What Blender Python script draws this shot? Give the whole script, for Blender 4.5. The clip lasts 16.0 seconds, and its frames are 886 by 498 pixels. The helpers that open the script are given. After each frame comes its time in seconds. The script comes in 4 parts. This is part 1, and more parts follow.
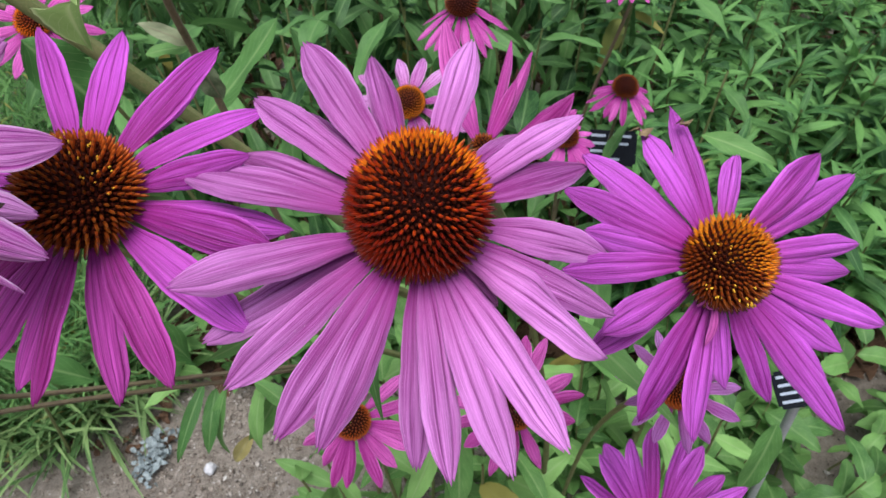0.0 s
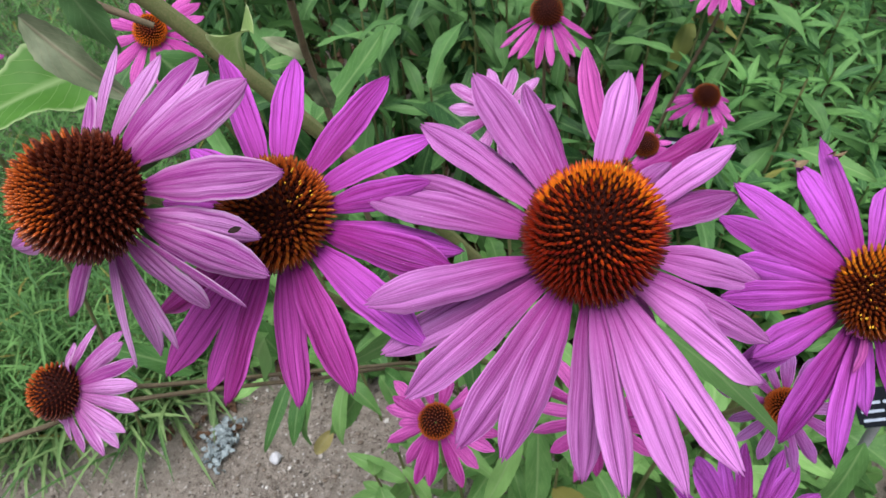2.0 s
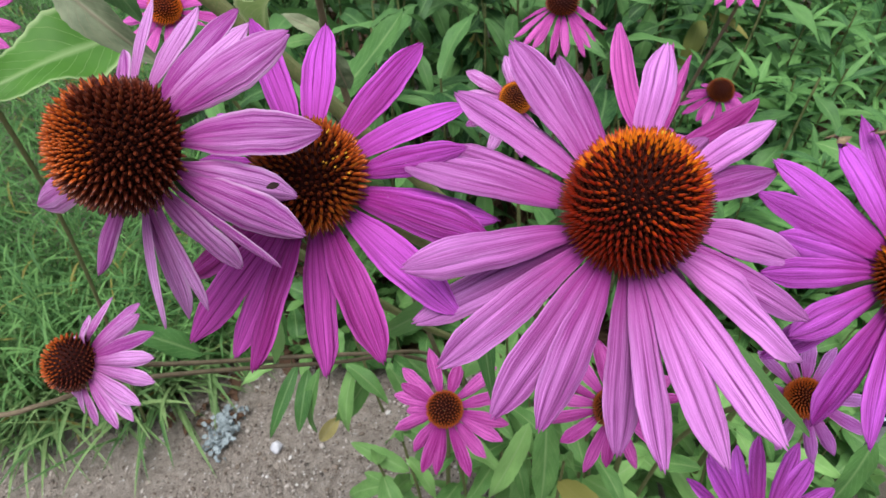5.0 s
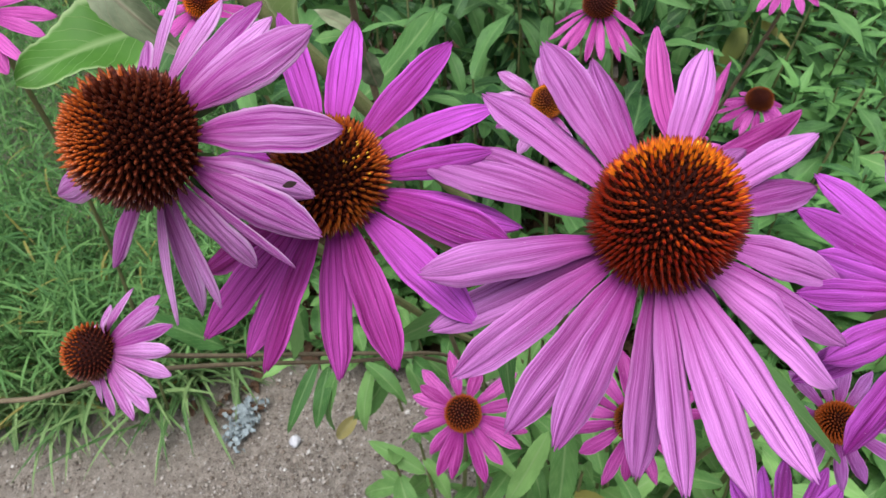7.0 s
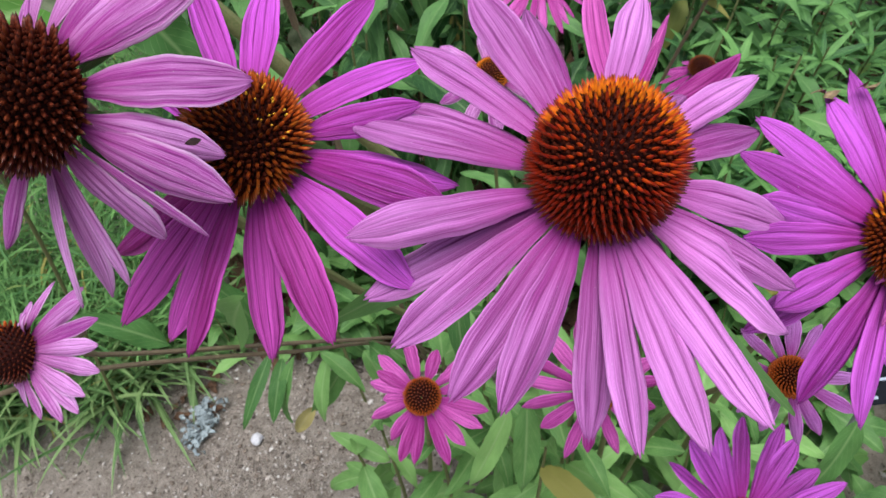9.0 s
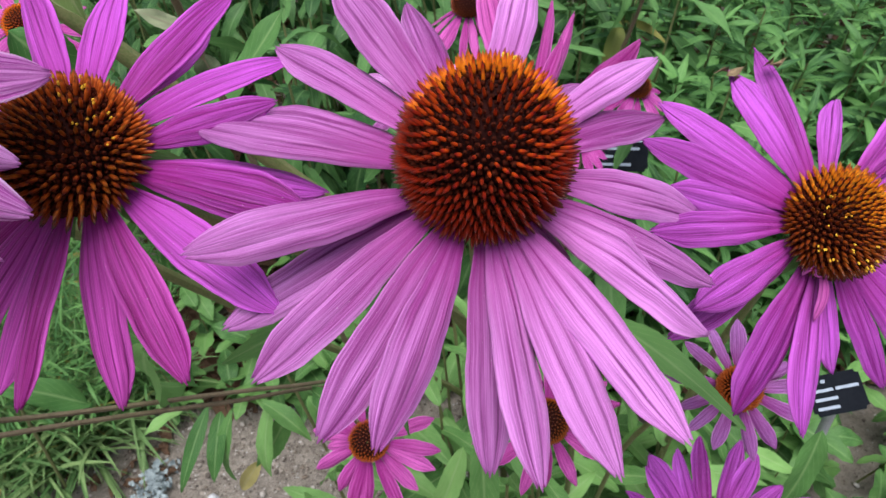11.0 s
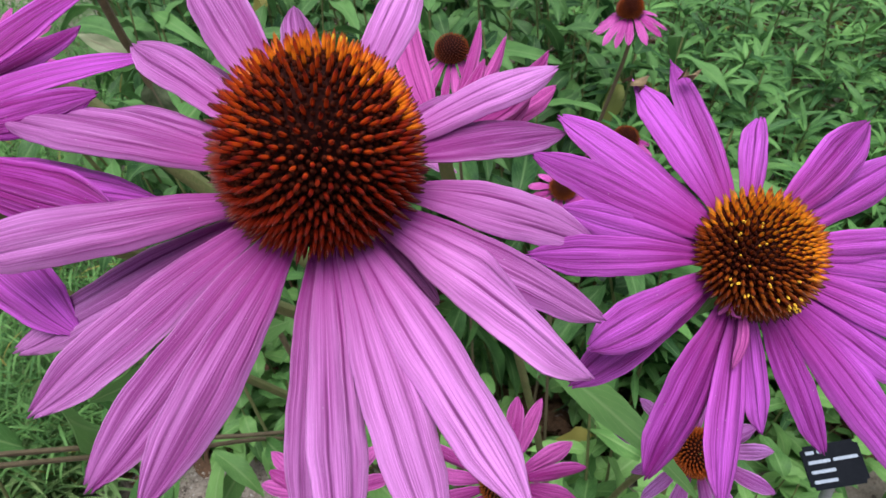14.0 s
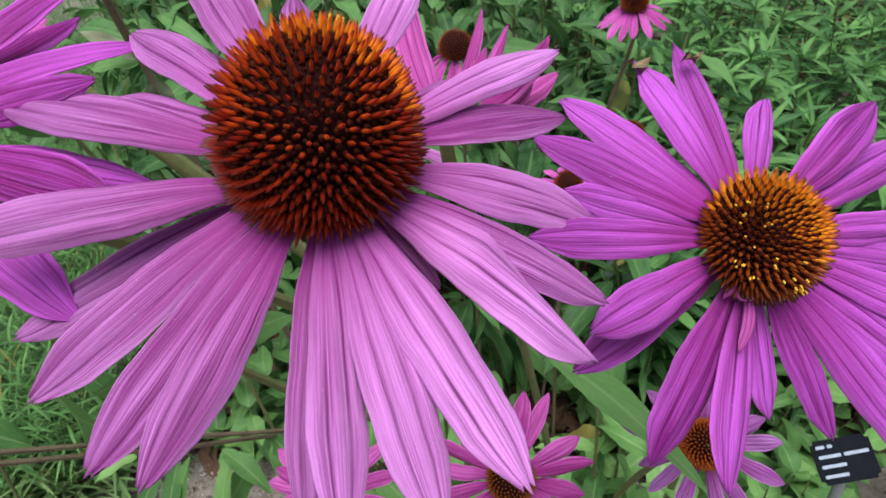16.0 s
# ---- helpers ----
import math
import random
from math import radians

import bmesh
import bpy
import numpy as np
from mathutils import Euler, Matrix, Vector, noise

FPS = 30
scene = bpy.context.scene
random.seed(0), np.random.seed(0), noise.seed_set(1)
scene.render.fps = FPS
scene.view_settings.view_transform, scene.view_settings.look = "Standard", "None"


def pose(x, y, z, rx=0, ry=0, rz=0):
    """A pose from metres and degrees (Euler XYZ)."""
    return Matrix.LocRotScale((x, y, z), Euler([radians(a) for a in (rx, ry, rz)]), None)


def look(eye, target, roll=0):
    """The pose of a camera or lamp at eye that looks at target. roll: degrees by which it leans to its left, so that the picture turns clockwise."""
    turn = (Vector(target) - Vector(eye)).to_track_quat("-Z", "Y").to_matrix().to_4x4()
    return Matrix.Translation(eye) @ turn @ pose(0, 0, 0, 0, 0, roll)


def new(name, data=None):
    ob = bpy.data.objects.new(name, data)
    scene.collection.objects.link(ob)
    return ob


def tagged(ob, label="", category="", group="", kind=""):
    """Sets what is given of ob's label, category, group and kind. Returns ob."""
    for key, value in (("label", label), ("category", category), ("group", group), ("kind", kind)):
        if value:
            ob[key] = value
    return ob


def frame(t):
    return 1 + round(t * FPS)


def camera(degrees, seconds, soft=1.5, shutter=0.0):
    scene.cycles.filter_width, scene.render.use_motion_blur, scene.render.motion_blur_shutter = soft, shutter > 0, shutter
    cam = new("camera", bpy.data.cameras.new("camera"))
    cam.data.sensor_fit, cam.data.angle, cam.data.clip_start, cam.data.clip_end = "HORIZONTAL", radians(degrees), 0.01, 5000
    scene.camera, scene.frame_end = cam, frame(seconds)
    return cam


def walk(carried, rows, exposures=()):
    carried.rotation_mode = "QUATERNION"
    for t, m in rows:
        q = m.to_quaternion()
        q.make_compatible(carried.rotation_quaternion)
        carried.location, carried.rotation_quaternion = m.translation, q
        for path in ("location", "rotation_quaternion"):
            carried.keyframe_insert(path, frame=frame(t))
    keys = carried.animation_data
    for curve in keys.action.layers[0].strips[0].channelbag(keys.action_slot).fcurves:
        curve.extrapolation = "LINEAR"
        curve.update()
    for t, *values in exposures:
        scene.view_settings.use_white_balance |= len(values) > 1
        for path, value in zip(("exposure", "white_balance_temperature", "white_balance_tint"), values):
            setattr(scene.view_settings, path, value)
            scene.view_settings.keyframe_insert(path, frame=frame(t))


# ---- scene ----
cam = camera(67.6, 16.0)
cam.data.dof.use_dof, cam.data.dof.focus_distance, cam.data.dof.aperture_fstop = True, 0.14, 72.0
PATH = [
    (0, (0.012, 0.004, 0.854), (-0.054, 1.413, -0.564), -2.6),
    (0.5, (0.0, 0.003, 0.86), (-0.104, 1.431, -0.536), -3.3),
    (1, (-0.003, 0.006, 0.867), (-0.162, 1.397, -0.561), -4.8),
    (1.5, (-0.024, -0.005, 0.864), (-0.184, 1.398, -0.553), -5.0),
    (2, (-0.019, 0.0, 0.867), (-0.213, 1.397, -0.551), -4.7),
    (2.5, (-0.028, -0.003, 0.86), (-0.217, 1.398, -0.555), -3.4),
    (3, (-0.029, -0.002, 0.86), (-0.213, 1.384, -0.569), -4.0),
    (3.5, (-0.025, -0.001, 0.862), (-0.212, 1.374, -0.579), -3.9),
    (4, (-0.03, -0.006, 0.862), (-0.216, 1.386, -0.562), -3.5),
    (6.3, (-0.025, 0.0, 0.856), (-0.272, 1.382, -0.568), -3.0),
    (6.5, (-0.026, 0.0, 0.856), (-0.295, 1.374, -0.572), -3.1),
    (7, (-0.027, 0.001, 0.857), (-0.3, 1.383, -0.563), -3.5),
    (7.5, (-0.025, 0.003, 0.854), (-0.279, 1.376, -0.577), -3.6),
    (8, (-0.027, 0.002, 0.851), (-0.254, 1.382, -0.578), -2.6),
    (8.5, (-0.024, 0.002, 0.849), (-0.231, 1.379, -0.587), -2.9),
    (9, (-0.022, 0.004, 0.845), (-0.171, 1.377, -0.602), -3.0),
    (9.2, (-0.02, 0.005, 0.846), (-0.146, 1.381, -0.6), -2.7),
    (11.3, (-0.001, 0.014, 0.825), (-0.04, 1.494, -0.52), -3.4),
    (11.5, (0.001, 0.014, 0.825), (-0.031, 1.507, -0.505), -3.1),
    (12, (0.007, 0.011, 0.82), (-0.046, 1.552, -0.453), -3.1),
    (12.5, (0.011, 0.01, 0.813), (-0.044, 1.571, -0.436), -3.3),
    (13, (0.016, 0.015, 0.809), (-0.039, 1.585, -0.429), -2.8),
    (13.5, (0.021, 0.021, 0.807), (-0.049, 1.594, -0.426), -2.7),
    (14, (0.026, 0.024, 0.807), (-0.06, 1.595, -0.427), -2.8),
    (14.5, (0.028, 0.024, 0.805), (-0.072, 1.593, -0.43), -3.1),
    (15, (0.03, 0.022, 0.805), (-0.072, 1.591, -0.431), -3.7),
    (15.5, (0.03, 0.023, 0.804), (-0.077, 1.595, -0.428), -3.7),
    (16, (0.027, 0.023, 0.804), (-0.08, 1.595, -0.429), -3.8),
]
walk(cam, [(t, look(eye, target, roll)) for t, eye, target, roll in PATH], [(0.0, 0.72, 6060, 11), (7.0, 0.80, 6060, 11), (12.5, 0.76, 6060, 11), (16.0, 0.70, 6060, 11)])


# ---- light ----
SUN_HEIGHT, SUN_TURN = 76, 187
world = bpy.data.worlds.new("sky")
scene.world = world
world.use_nodes = True
wn = world.node_tree
sky = wn.nodes.new("ShaderNodeTexSky")
sky.sky_type, sky.sun_disc = "NISHITA", False
sky.sun_elevation, sky.sun_rotation = radians(SUN_HEIGHT), radians(SUN_TURN)
sky.dust_density, sky.air_density = 4.0, 1.0
grey = wn.nodes.new("ShaderNodeHueSaturation")
grey.inputs["Saturation"].default_value = 0.55
wn.links.new(sky.outputs[0], grey.inputs["Color"])
wn.links.new(grey.outputs[0], wn.nodes["Background"].inputs[0])
wn.nodes["Background"].inputs[1].default_value = 0.075
sun = new("sun", bpy.data.lights.new("sun", "SUN"))
sun.data.energy, sun.data.angle, sun.data.color = 2.7, radians(48), (1.0, 0.96, 0.9)
sun.matrix_basis = pose(0, 0, 3, SUN_HEIGHT - 90, 0, -SUN_TURN)


# ---- materials ----
def material(name, rough=0.5):
    m = bpy.data.materials.new(name)
    m.use_nodes = True
    n = m.node_tree.nodes
    n["Principled BSDF"].inputs["Roughness"].default_value = rough
    return m, n, m.node_tree.links, n["Principled BSDF"]


def ramp(n, stops):
    r = n.new("ShaderNodeValToRGB")
    e = r.color_ramp.elements
    while len(e) < len(stops):
        e.new(0.5)
    for k, (at, c) in zip(e, stops):
        k.position, k.color = at, (*c, 1)
    return r


def mix(n, l, a, b, f, blend="MIX"):
    x = n.new("ShaderNodeMix")
    x.data_type, x.blend_type = "RGBA", blend
    for sock, v in ((x.inputs[0], f), (x.inputs[6], a), (x.inputs[7], b)):
        if hasattr(v, "is_output"):
            l.new(v, sock)
        elif isinstance(v, tuple):
            sock.default_value = (*v, 1)
        else:
            sock.default_value = v
    return x.outputs[2]


def maths(n, l, op, a, b=0.0):
    x = n.new("ShaderNodeMath")
    x.operation = op
    for sock, v in zip(x.inputs, (a, b)):
        if hasattr(v, "is_output"):
            l.new(v, sock)
        else:
            sock.default_value = v
    return x.outputs[0]


def noise_at(n, l, vector, scale, detail=3.0, rough=0.55):
    x = n.new("ShaderNodeTexNoise")
    x.inputs["Scale"].default_value, x.inputs["Detail"].default_value = scale, detail
    x.inputs["Roughness"].default_value = rough
    if vector is not None:
        l.new(vector, x.inputs["Vector"])
    return x.outputs[0]


def stretched(n, l, vector, scale, shift=None):
    x = n.new("ShaderNodeMapping")
    x.inputs["Scale"].default_value = scale
    l.new(vector, x.inputs["Vector"])
    if shift is not None:
        l.new(shift, x.inputs["Location"])
    return x.outputs[0]


def thin(m, n, l, p, colour, through_part):
    """Leaf or petal: part of the light goes through."""
    t = n.new("ShaderNodeBsdfTranslucent")
    l.new(colour, t.inputs[0])
    s = n.new("ShaderNodeMixShader")
    s.inputs[0].default_value = through_part
    l.new(p.outputs[0], s.inputs[1])
    l.new(t.outputs[0], s.inputs[2])
    l.new(s.outputs[0], n["Material Output"].inputs[0])


def relief(n, l, p, height, strength, distance):
    b = n.new("ShaderNodeBump")
    b.inputs["Strength"].default_value, b.inputs["Distance"].default_value = strength, distance
    l.new(height, b.inputs["Height"])
    l.new(b.outputs[0], p.inputs["Normal"])


def petal_material(name, light, dark, throat, glow=0.18, crease=0.36):
    """crease: the distance of the creases, in widths of the petal."""
    m, n, l, p = material(name, 0.42)
    p.inputs["Specular IOR Level"].default_value = 0.25
    uv = n.new("ShaderNodeTexCoord").outputs["UV"]
    info = n.new("ShaderNodeObjectInfo")
    shift = n.new("ShaderNodeCombineXYZ")
    for k in (0, 1):
        l.new(maths(n, l, "MULTIPLY", info.outputs["Random"], 37.0 + 11 * k), shift.inputs[k])
    fine = noise_at(n, l, stretched(n, l, uv, (58, 1.9, 1), shift.outputs[0]), 1.0, 5.0, 0.6)
    patch = noise_at(n, l, stretched(n, l, uv, (6, 2.6, 1), shift.outputs[0]), 1.0, 3.0)
    broad = noise_at(n, l, stretched(n, l, uv, (4.5, 1.3, 1), shift.outputs[0]), 1.0, 3.0)
    speck = noise_at(n, l, stretched(n, l, uv, (30, 60, 1), shift.outputs[0]), 1.0, 2.0)
    tone = maths(n, l, "ADD", maths(n, l, "MULTIPLY", fine, 0.62), maths(n, l, "MULTIPLY", broad, 0.38))
    tone = maths(n, l, "ADD", tone, maths(n, l, "MULTIPLY", maths(n, l, "SUBTRACT", info.outputs["Random"], 0.5), 0.19))
    mid = tuple(0.5 * a + 0.5 * b for a, b in zip(light, dark))
    c = ramp(n, [(0.36, dark), (0.52, mid), (0.67, light)])
    l.new(tone, c.inputs[0])
    sep = n.new("ShaderNodeSeparateXYZ")
    l.new(uv, sep.inputs[0])
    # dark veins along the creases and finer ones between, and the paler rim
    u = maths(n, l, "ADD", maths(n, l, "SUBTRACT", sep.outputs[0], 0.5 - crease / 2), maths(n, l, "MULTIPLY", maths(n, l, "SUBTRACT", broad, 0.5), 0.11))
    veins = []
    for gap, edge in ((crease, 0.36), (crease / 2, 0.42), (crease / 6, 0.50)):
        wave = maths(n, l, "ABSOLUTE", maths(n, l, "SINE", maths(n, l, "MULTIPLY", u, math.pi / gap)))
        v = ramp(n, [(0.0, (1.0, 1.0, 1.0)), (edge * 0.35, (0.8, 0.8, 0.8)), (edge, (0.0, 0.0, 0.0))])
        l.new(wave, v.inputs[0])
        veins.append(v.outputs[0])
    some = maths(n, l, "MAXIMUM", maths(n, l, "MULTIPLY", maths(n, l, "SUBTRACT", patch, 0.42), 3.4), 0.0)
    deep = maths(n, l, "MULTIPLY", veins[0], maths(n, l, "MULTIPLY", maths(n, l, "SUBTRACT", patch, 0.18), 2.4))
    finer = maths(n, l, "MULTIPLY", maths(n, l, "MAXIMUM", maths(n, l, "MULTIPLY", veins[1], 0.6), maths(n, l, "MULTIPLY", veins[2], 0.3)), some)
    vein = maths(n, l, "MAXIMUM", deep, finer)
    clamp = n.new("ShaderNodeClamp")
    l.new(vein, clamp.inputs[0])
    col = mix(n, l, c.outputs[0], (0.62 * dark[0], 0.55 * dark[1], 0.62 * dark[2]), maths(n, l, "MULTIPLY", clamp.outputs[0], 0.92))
    rim = ramp(n, [(0.43, (0, 0, 0)), (0.492, (0.75, 0.75, 0.75))])
    l.new(maths(n, l, "ABSOLUTE", maths(n, l, "SUBTRACT", sep.outputs[0], 0.5)), rim.inputs[0])
    col = mix(n, l, col, tuple(min(0.9, 1.12 * a + 0.02) for a in light), rim.outputs[0])
    base = ramp(n, [(0.0, (1, 1, 1)), (0.18, (0.72, 0.72, 0.72)), (0.40, (0.30, 0.30, 0.30)), (0.72, (0, 0, 0))])
    l.new(sep.outputs[1], base.inputs[0])
    col = mix(n, l, col, throat, maths(n, l, "MULTIPLY", base.outputs[0], 0.8))
    spots = ramp(n, [(0.70, (0, 0, 0)), (0.76, (1, 1, 1))])
    l.new(speck, spots.inputs[0])
    col = mix(n, l, col, (0.30, 0.10, 0.16), maths(n, l, "MULTIPLY", spots.outputs[0], 0.35))
    dust = ramp(n, [(0.765, (0, 0, 0)), (0.785, (1, 1, 1))])
    l.new(noise_at(n, l, stretched(n, l, uv, (14, 62, 1), shift.outputs[0]), 2.0, 1.0), dust.inputs[0])
    col = mix(n, l, col, (0.80, 0.70, 0.78), maths(n, l, "MULTIPLY", dust.outputs[0], 0.6))
    l.new(col, p.inputs["Base Color"])
    relief(n, l, p, maths(n, l, "SUBTRACT", fine, vein), 0.6, 0.0006)
    thin(m, n, l, p, col, glow)
    return m


def leaf_material(name, light, dark, rib, hurt=0.0, islands=True, rim=False):
    m, n, l, p = material(name, 0.55)
    p.inputs["Specular IOR Level"].default_value = 0.25
    uv = n.new("ShaderNodeTexCoord").outputs["UV"]
    place = n.new("ShaderNodeNewGeometry")
    info = n.new("ShaderNodeObjectInfo")
    chance = place.outputs["Random Per Island"] if islands else info.outputs["Random"]
    shift = n.new("ShaderNodeCombineXYZ")
    l.new(maths(n, l, "MULTIPLY", chance, 41.0), shift.inputs[0])
    blot = noise_at(n, l, stretched(n, l, uv, (3, 5, 1), shift.outputs[0]), 1.0, 4.0)
    tone = maths(n, l, "ADD", maths(n, l, "MULTIPLY", blot, 0.5), maths(n, l, "MULTIPLY", chance, 0.5))
    c = ramp(n, [(0.25, dark), (0.75, light)])
    l.new(tone, c.inputs[0])
    sep = n.new("ShaderNodeSeparateXYZ")
    l.new(uv, sep.inputs[0])
    across = maths(n, l, "ABSOLUTE", maths(n, l, "SUBTRACT", sep.outputs[0], 0.5))
    r = ramp(n, [(0.0, (0.75, 0.75, 0.75)), (0.07, (0, 0, 0))])
    l.new(across, r.inputs[0])
    # side veins, slanting to the tip
    slant = maths(n, l, "SUBTRACT", maths(n, l, "MULTIPLY", sep.outputs[1], 9.0), maths(n, l, "MULTIPLY", across, 6.0))
    side = maths(n, l, "ABSOLUTE", maths(n, l, "SINE", maths(n, l, "MULTIPLY", slant, math.pi)))
    sr = ramp(n, [(0.0, (0.55, 0.55, 0.55)), (0.14, (0, 0, 0))])
    l.new(side, sr.inputs[0])
    veins = maths(n, l, "MAXIMUM", r.outputs[0], sr.outputs[0])
    col = mix(n, l, c.outputs[0], rib, maths(n, l, "MULTIPLY", veins, 0.7))
    if rim:
        pale = ramp(n, [(0.43, (0, 0, 0)), (0.485, (0.8, 0.8, 0.8))])
        l.new(across, pale.inputs[0])
        col = mix(n, l, col, rib, pale.outputs[0])
    if hurt:
        pick = ramp(n, [(1 - hurt, (0, 0, 0)), (1.0 - hurt * 0.8, (1, 1, 1))])
        l.new(chance, pick.inputs[0])
        col = mix(n, l, col, (0.30, 0.22, 0.05), maths(n, l, "MULTIPLY", pick.outputs[0], 0.75))
    l.new(col, p.inputs["Base Color"])
    relief(n, l, p, maths(n, l, "SUBTRACT", blot, veins), 0.4, 0.0008)
    thin(m, n, l, p, col, 0.28)
    return m


def floret_material(name, low, middle, end, gold):
    m, n, l, p = material(name, 0.38)
    p.inputs["Specular IOR Level"].default_value = 0.35
    uv = n.new("ShaderNodeTexCoord").outputs["UV"]
    sep = n.new("ShaderNodeSeparateXYZ")
    l.new(uv, sep.inputs[0])
    info = n.new("ShaderNodeObjectInfo")
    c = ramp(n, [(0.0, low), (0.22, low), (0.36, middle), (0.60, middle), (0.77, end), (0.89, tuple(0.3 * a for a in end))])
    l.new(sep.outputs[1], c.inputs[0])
    col = mix(n, l, c.outputs[0], gold, maths(n, l, "MULTIPLY", maths(n, l, "POWER", info.outputs["Random"], 2.0), 0.35))
    col = mix(n, l, c.outputs[0], col, maths(n, l, "GREATER_THAN", sep.outputs[1], 0.45))
    l.new(col, p.inputs["Base Color"])
    thin(m, n, l, p, col, 0.2)
    return m


def bud_material():
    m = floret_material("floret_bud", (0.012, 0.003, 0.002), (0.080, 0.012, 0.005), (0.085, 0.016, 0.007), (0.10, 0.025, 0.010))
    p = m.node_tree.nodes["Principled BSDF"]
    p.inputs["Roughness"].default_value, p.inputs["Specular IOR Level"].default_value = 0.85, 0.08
    return m


def mottled(name, a, b, scale, rough=0.8, bump=0.5, distance=0.002, stretch=(1, 1, 1)):
    m, n, l, p = material(name, rough)
    p.inputs["Specular IOR Level"].default_value = 0.2
    ob = stretched(n, l, n.new("ShaderNodeTexCoord").outputs["Object"], stretch)
    big, small = noise_at(n, l, ob, scale, 4.0), noise_at(n, l, ob, scale * 9, 3.0)
    c = ramp(n, [(0.3, a), (0.7, b)])
    l.new(maths(n, l, "ADD", maths(n, l, "MULTIPLY", big, 0.5), maths(n, l, "MULTIPLY", small, 0.5)), c.inputs[0])
    l.new(c.outputs[0], p.inputs["Base Color"])
    relief(n, l, p, small, bump, distance)
    return m


def pebble_material():
    m, n, l, p = material("pebble", 0.85)
    place = n.new("ShaderNodeNewGeometry")
    c = ramp(n, [(0.0, (0.05, 0.04, 0.035)), (0.25, (0.16, 0.12, 0.09)), (0.6, (0.30, 0.26, 0.22)), (0.9, (0.46, 0.42, 0.38)), (1.0, (0.70, 0.68, 0.65))])
    l.new(place.outputs["Random Per Island"], c.inputs[0])
    ob = n.new("ShaderNodeTexCoord").outputs["Object"]
    grain = noise_at(n, l, ob, 700, 3.0)
    l.new(mix(n, l, c.outputs[0], (0.12, 0.10, 0.08), maths(n, l, "MULTIPLY", grain, 0.5)), p.inputs["Base Color"])
    relief(n, l, p, grain, 0.5, 0.001)
    return m


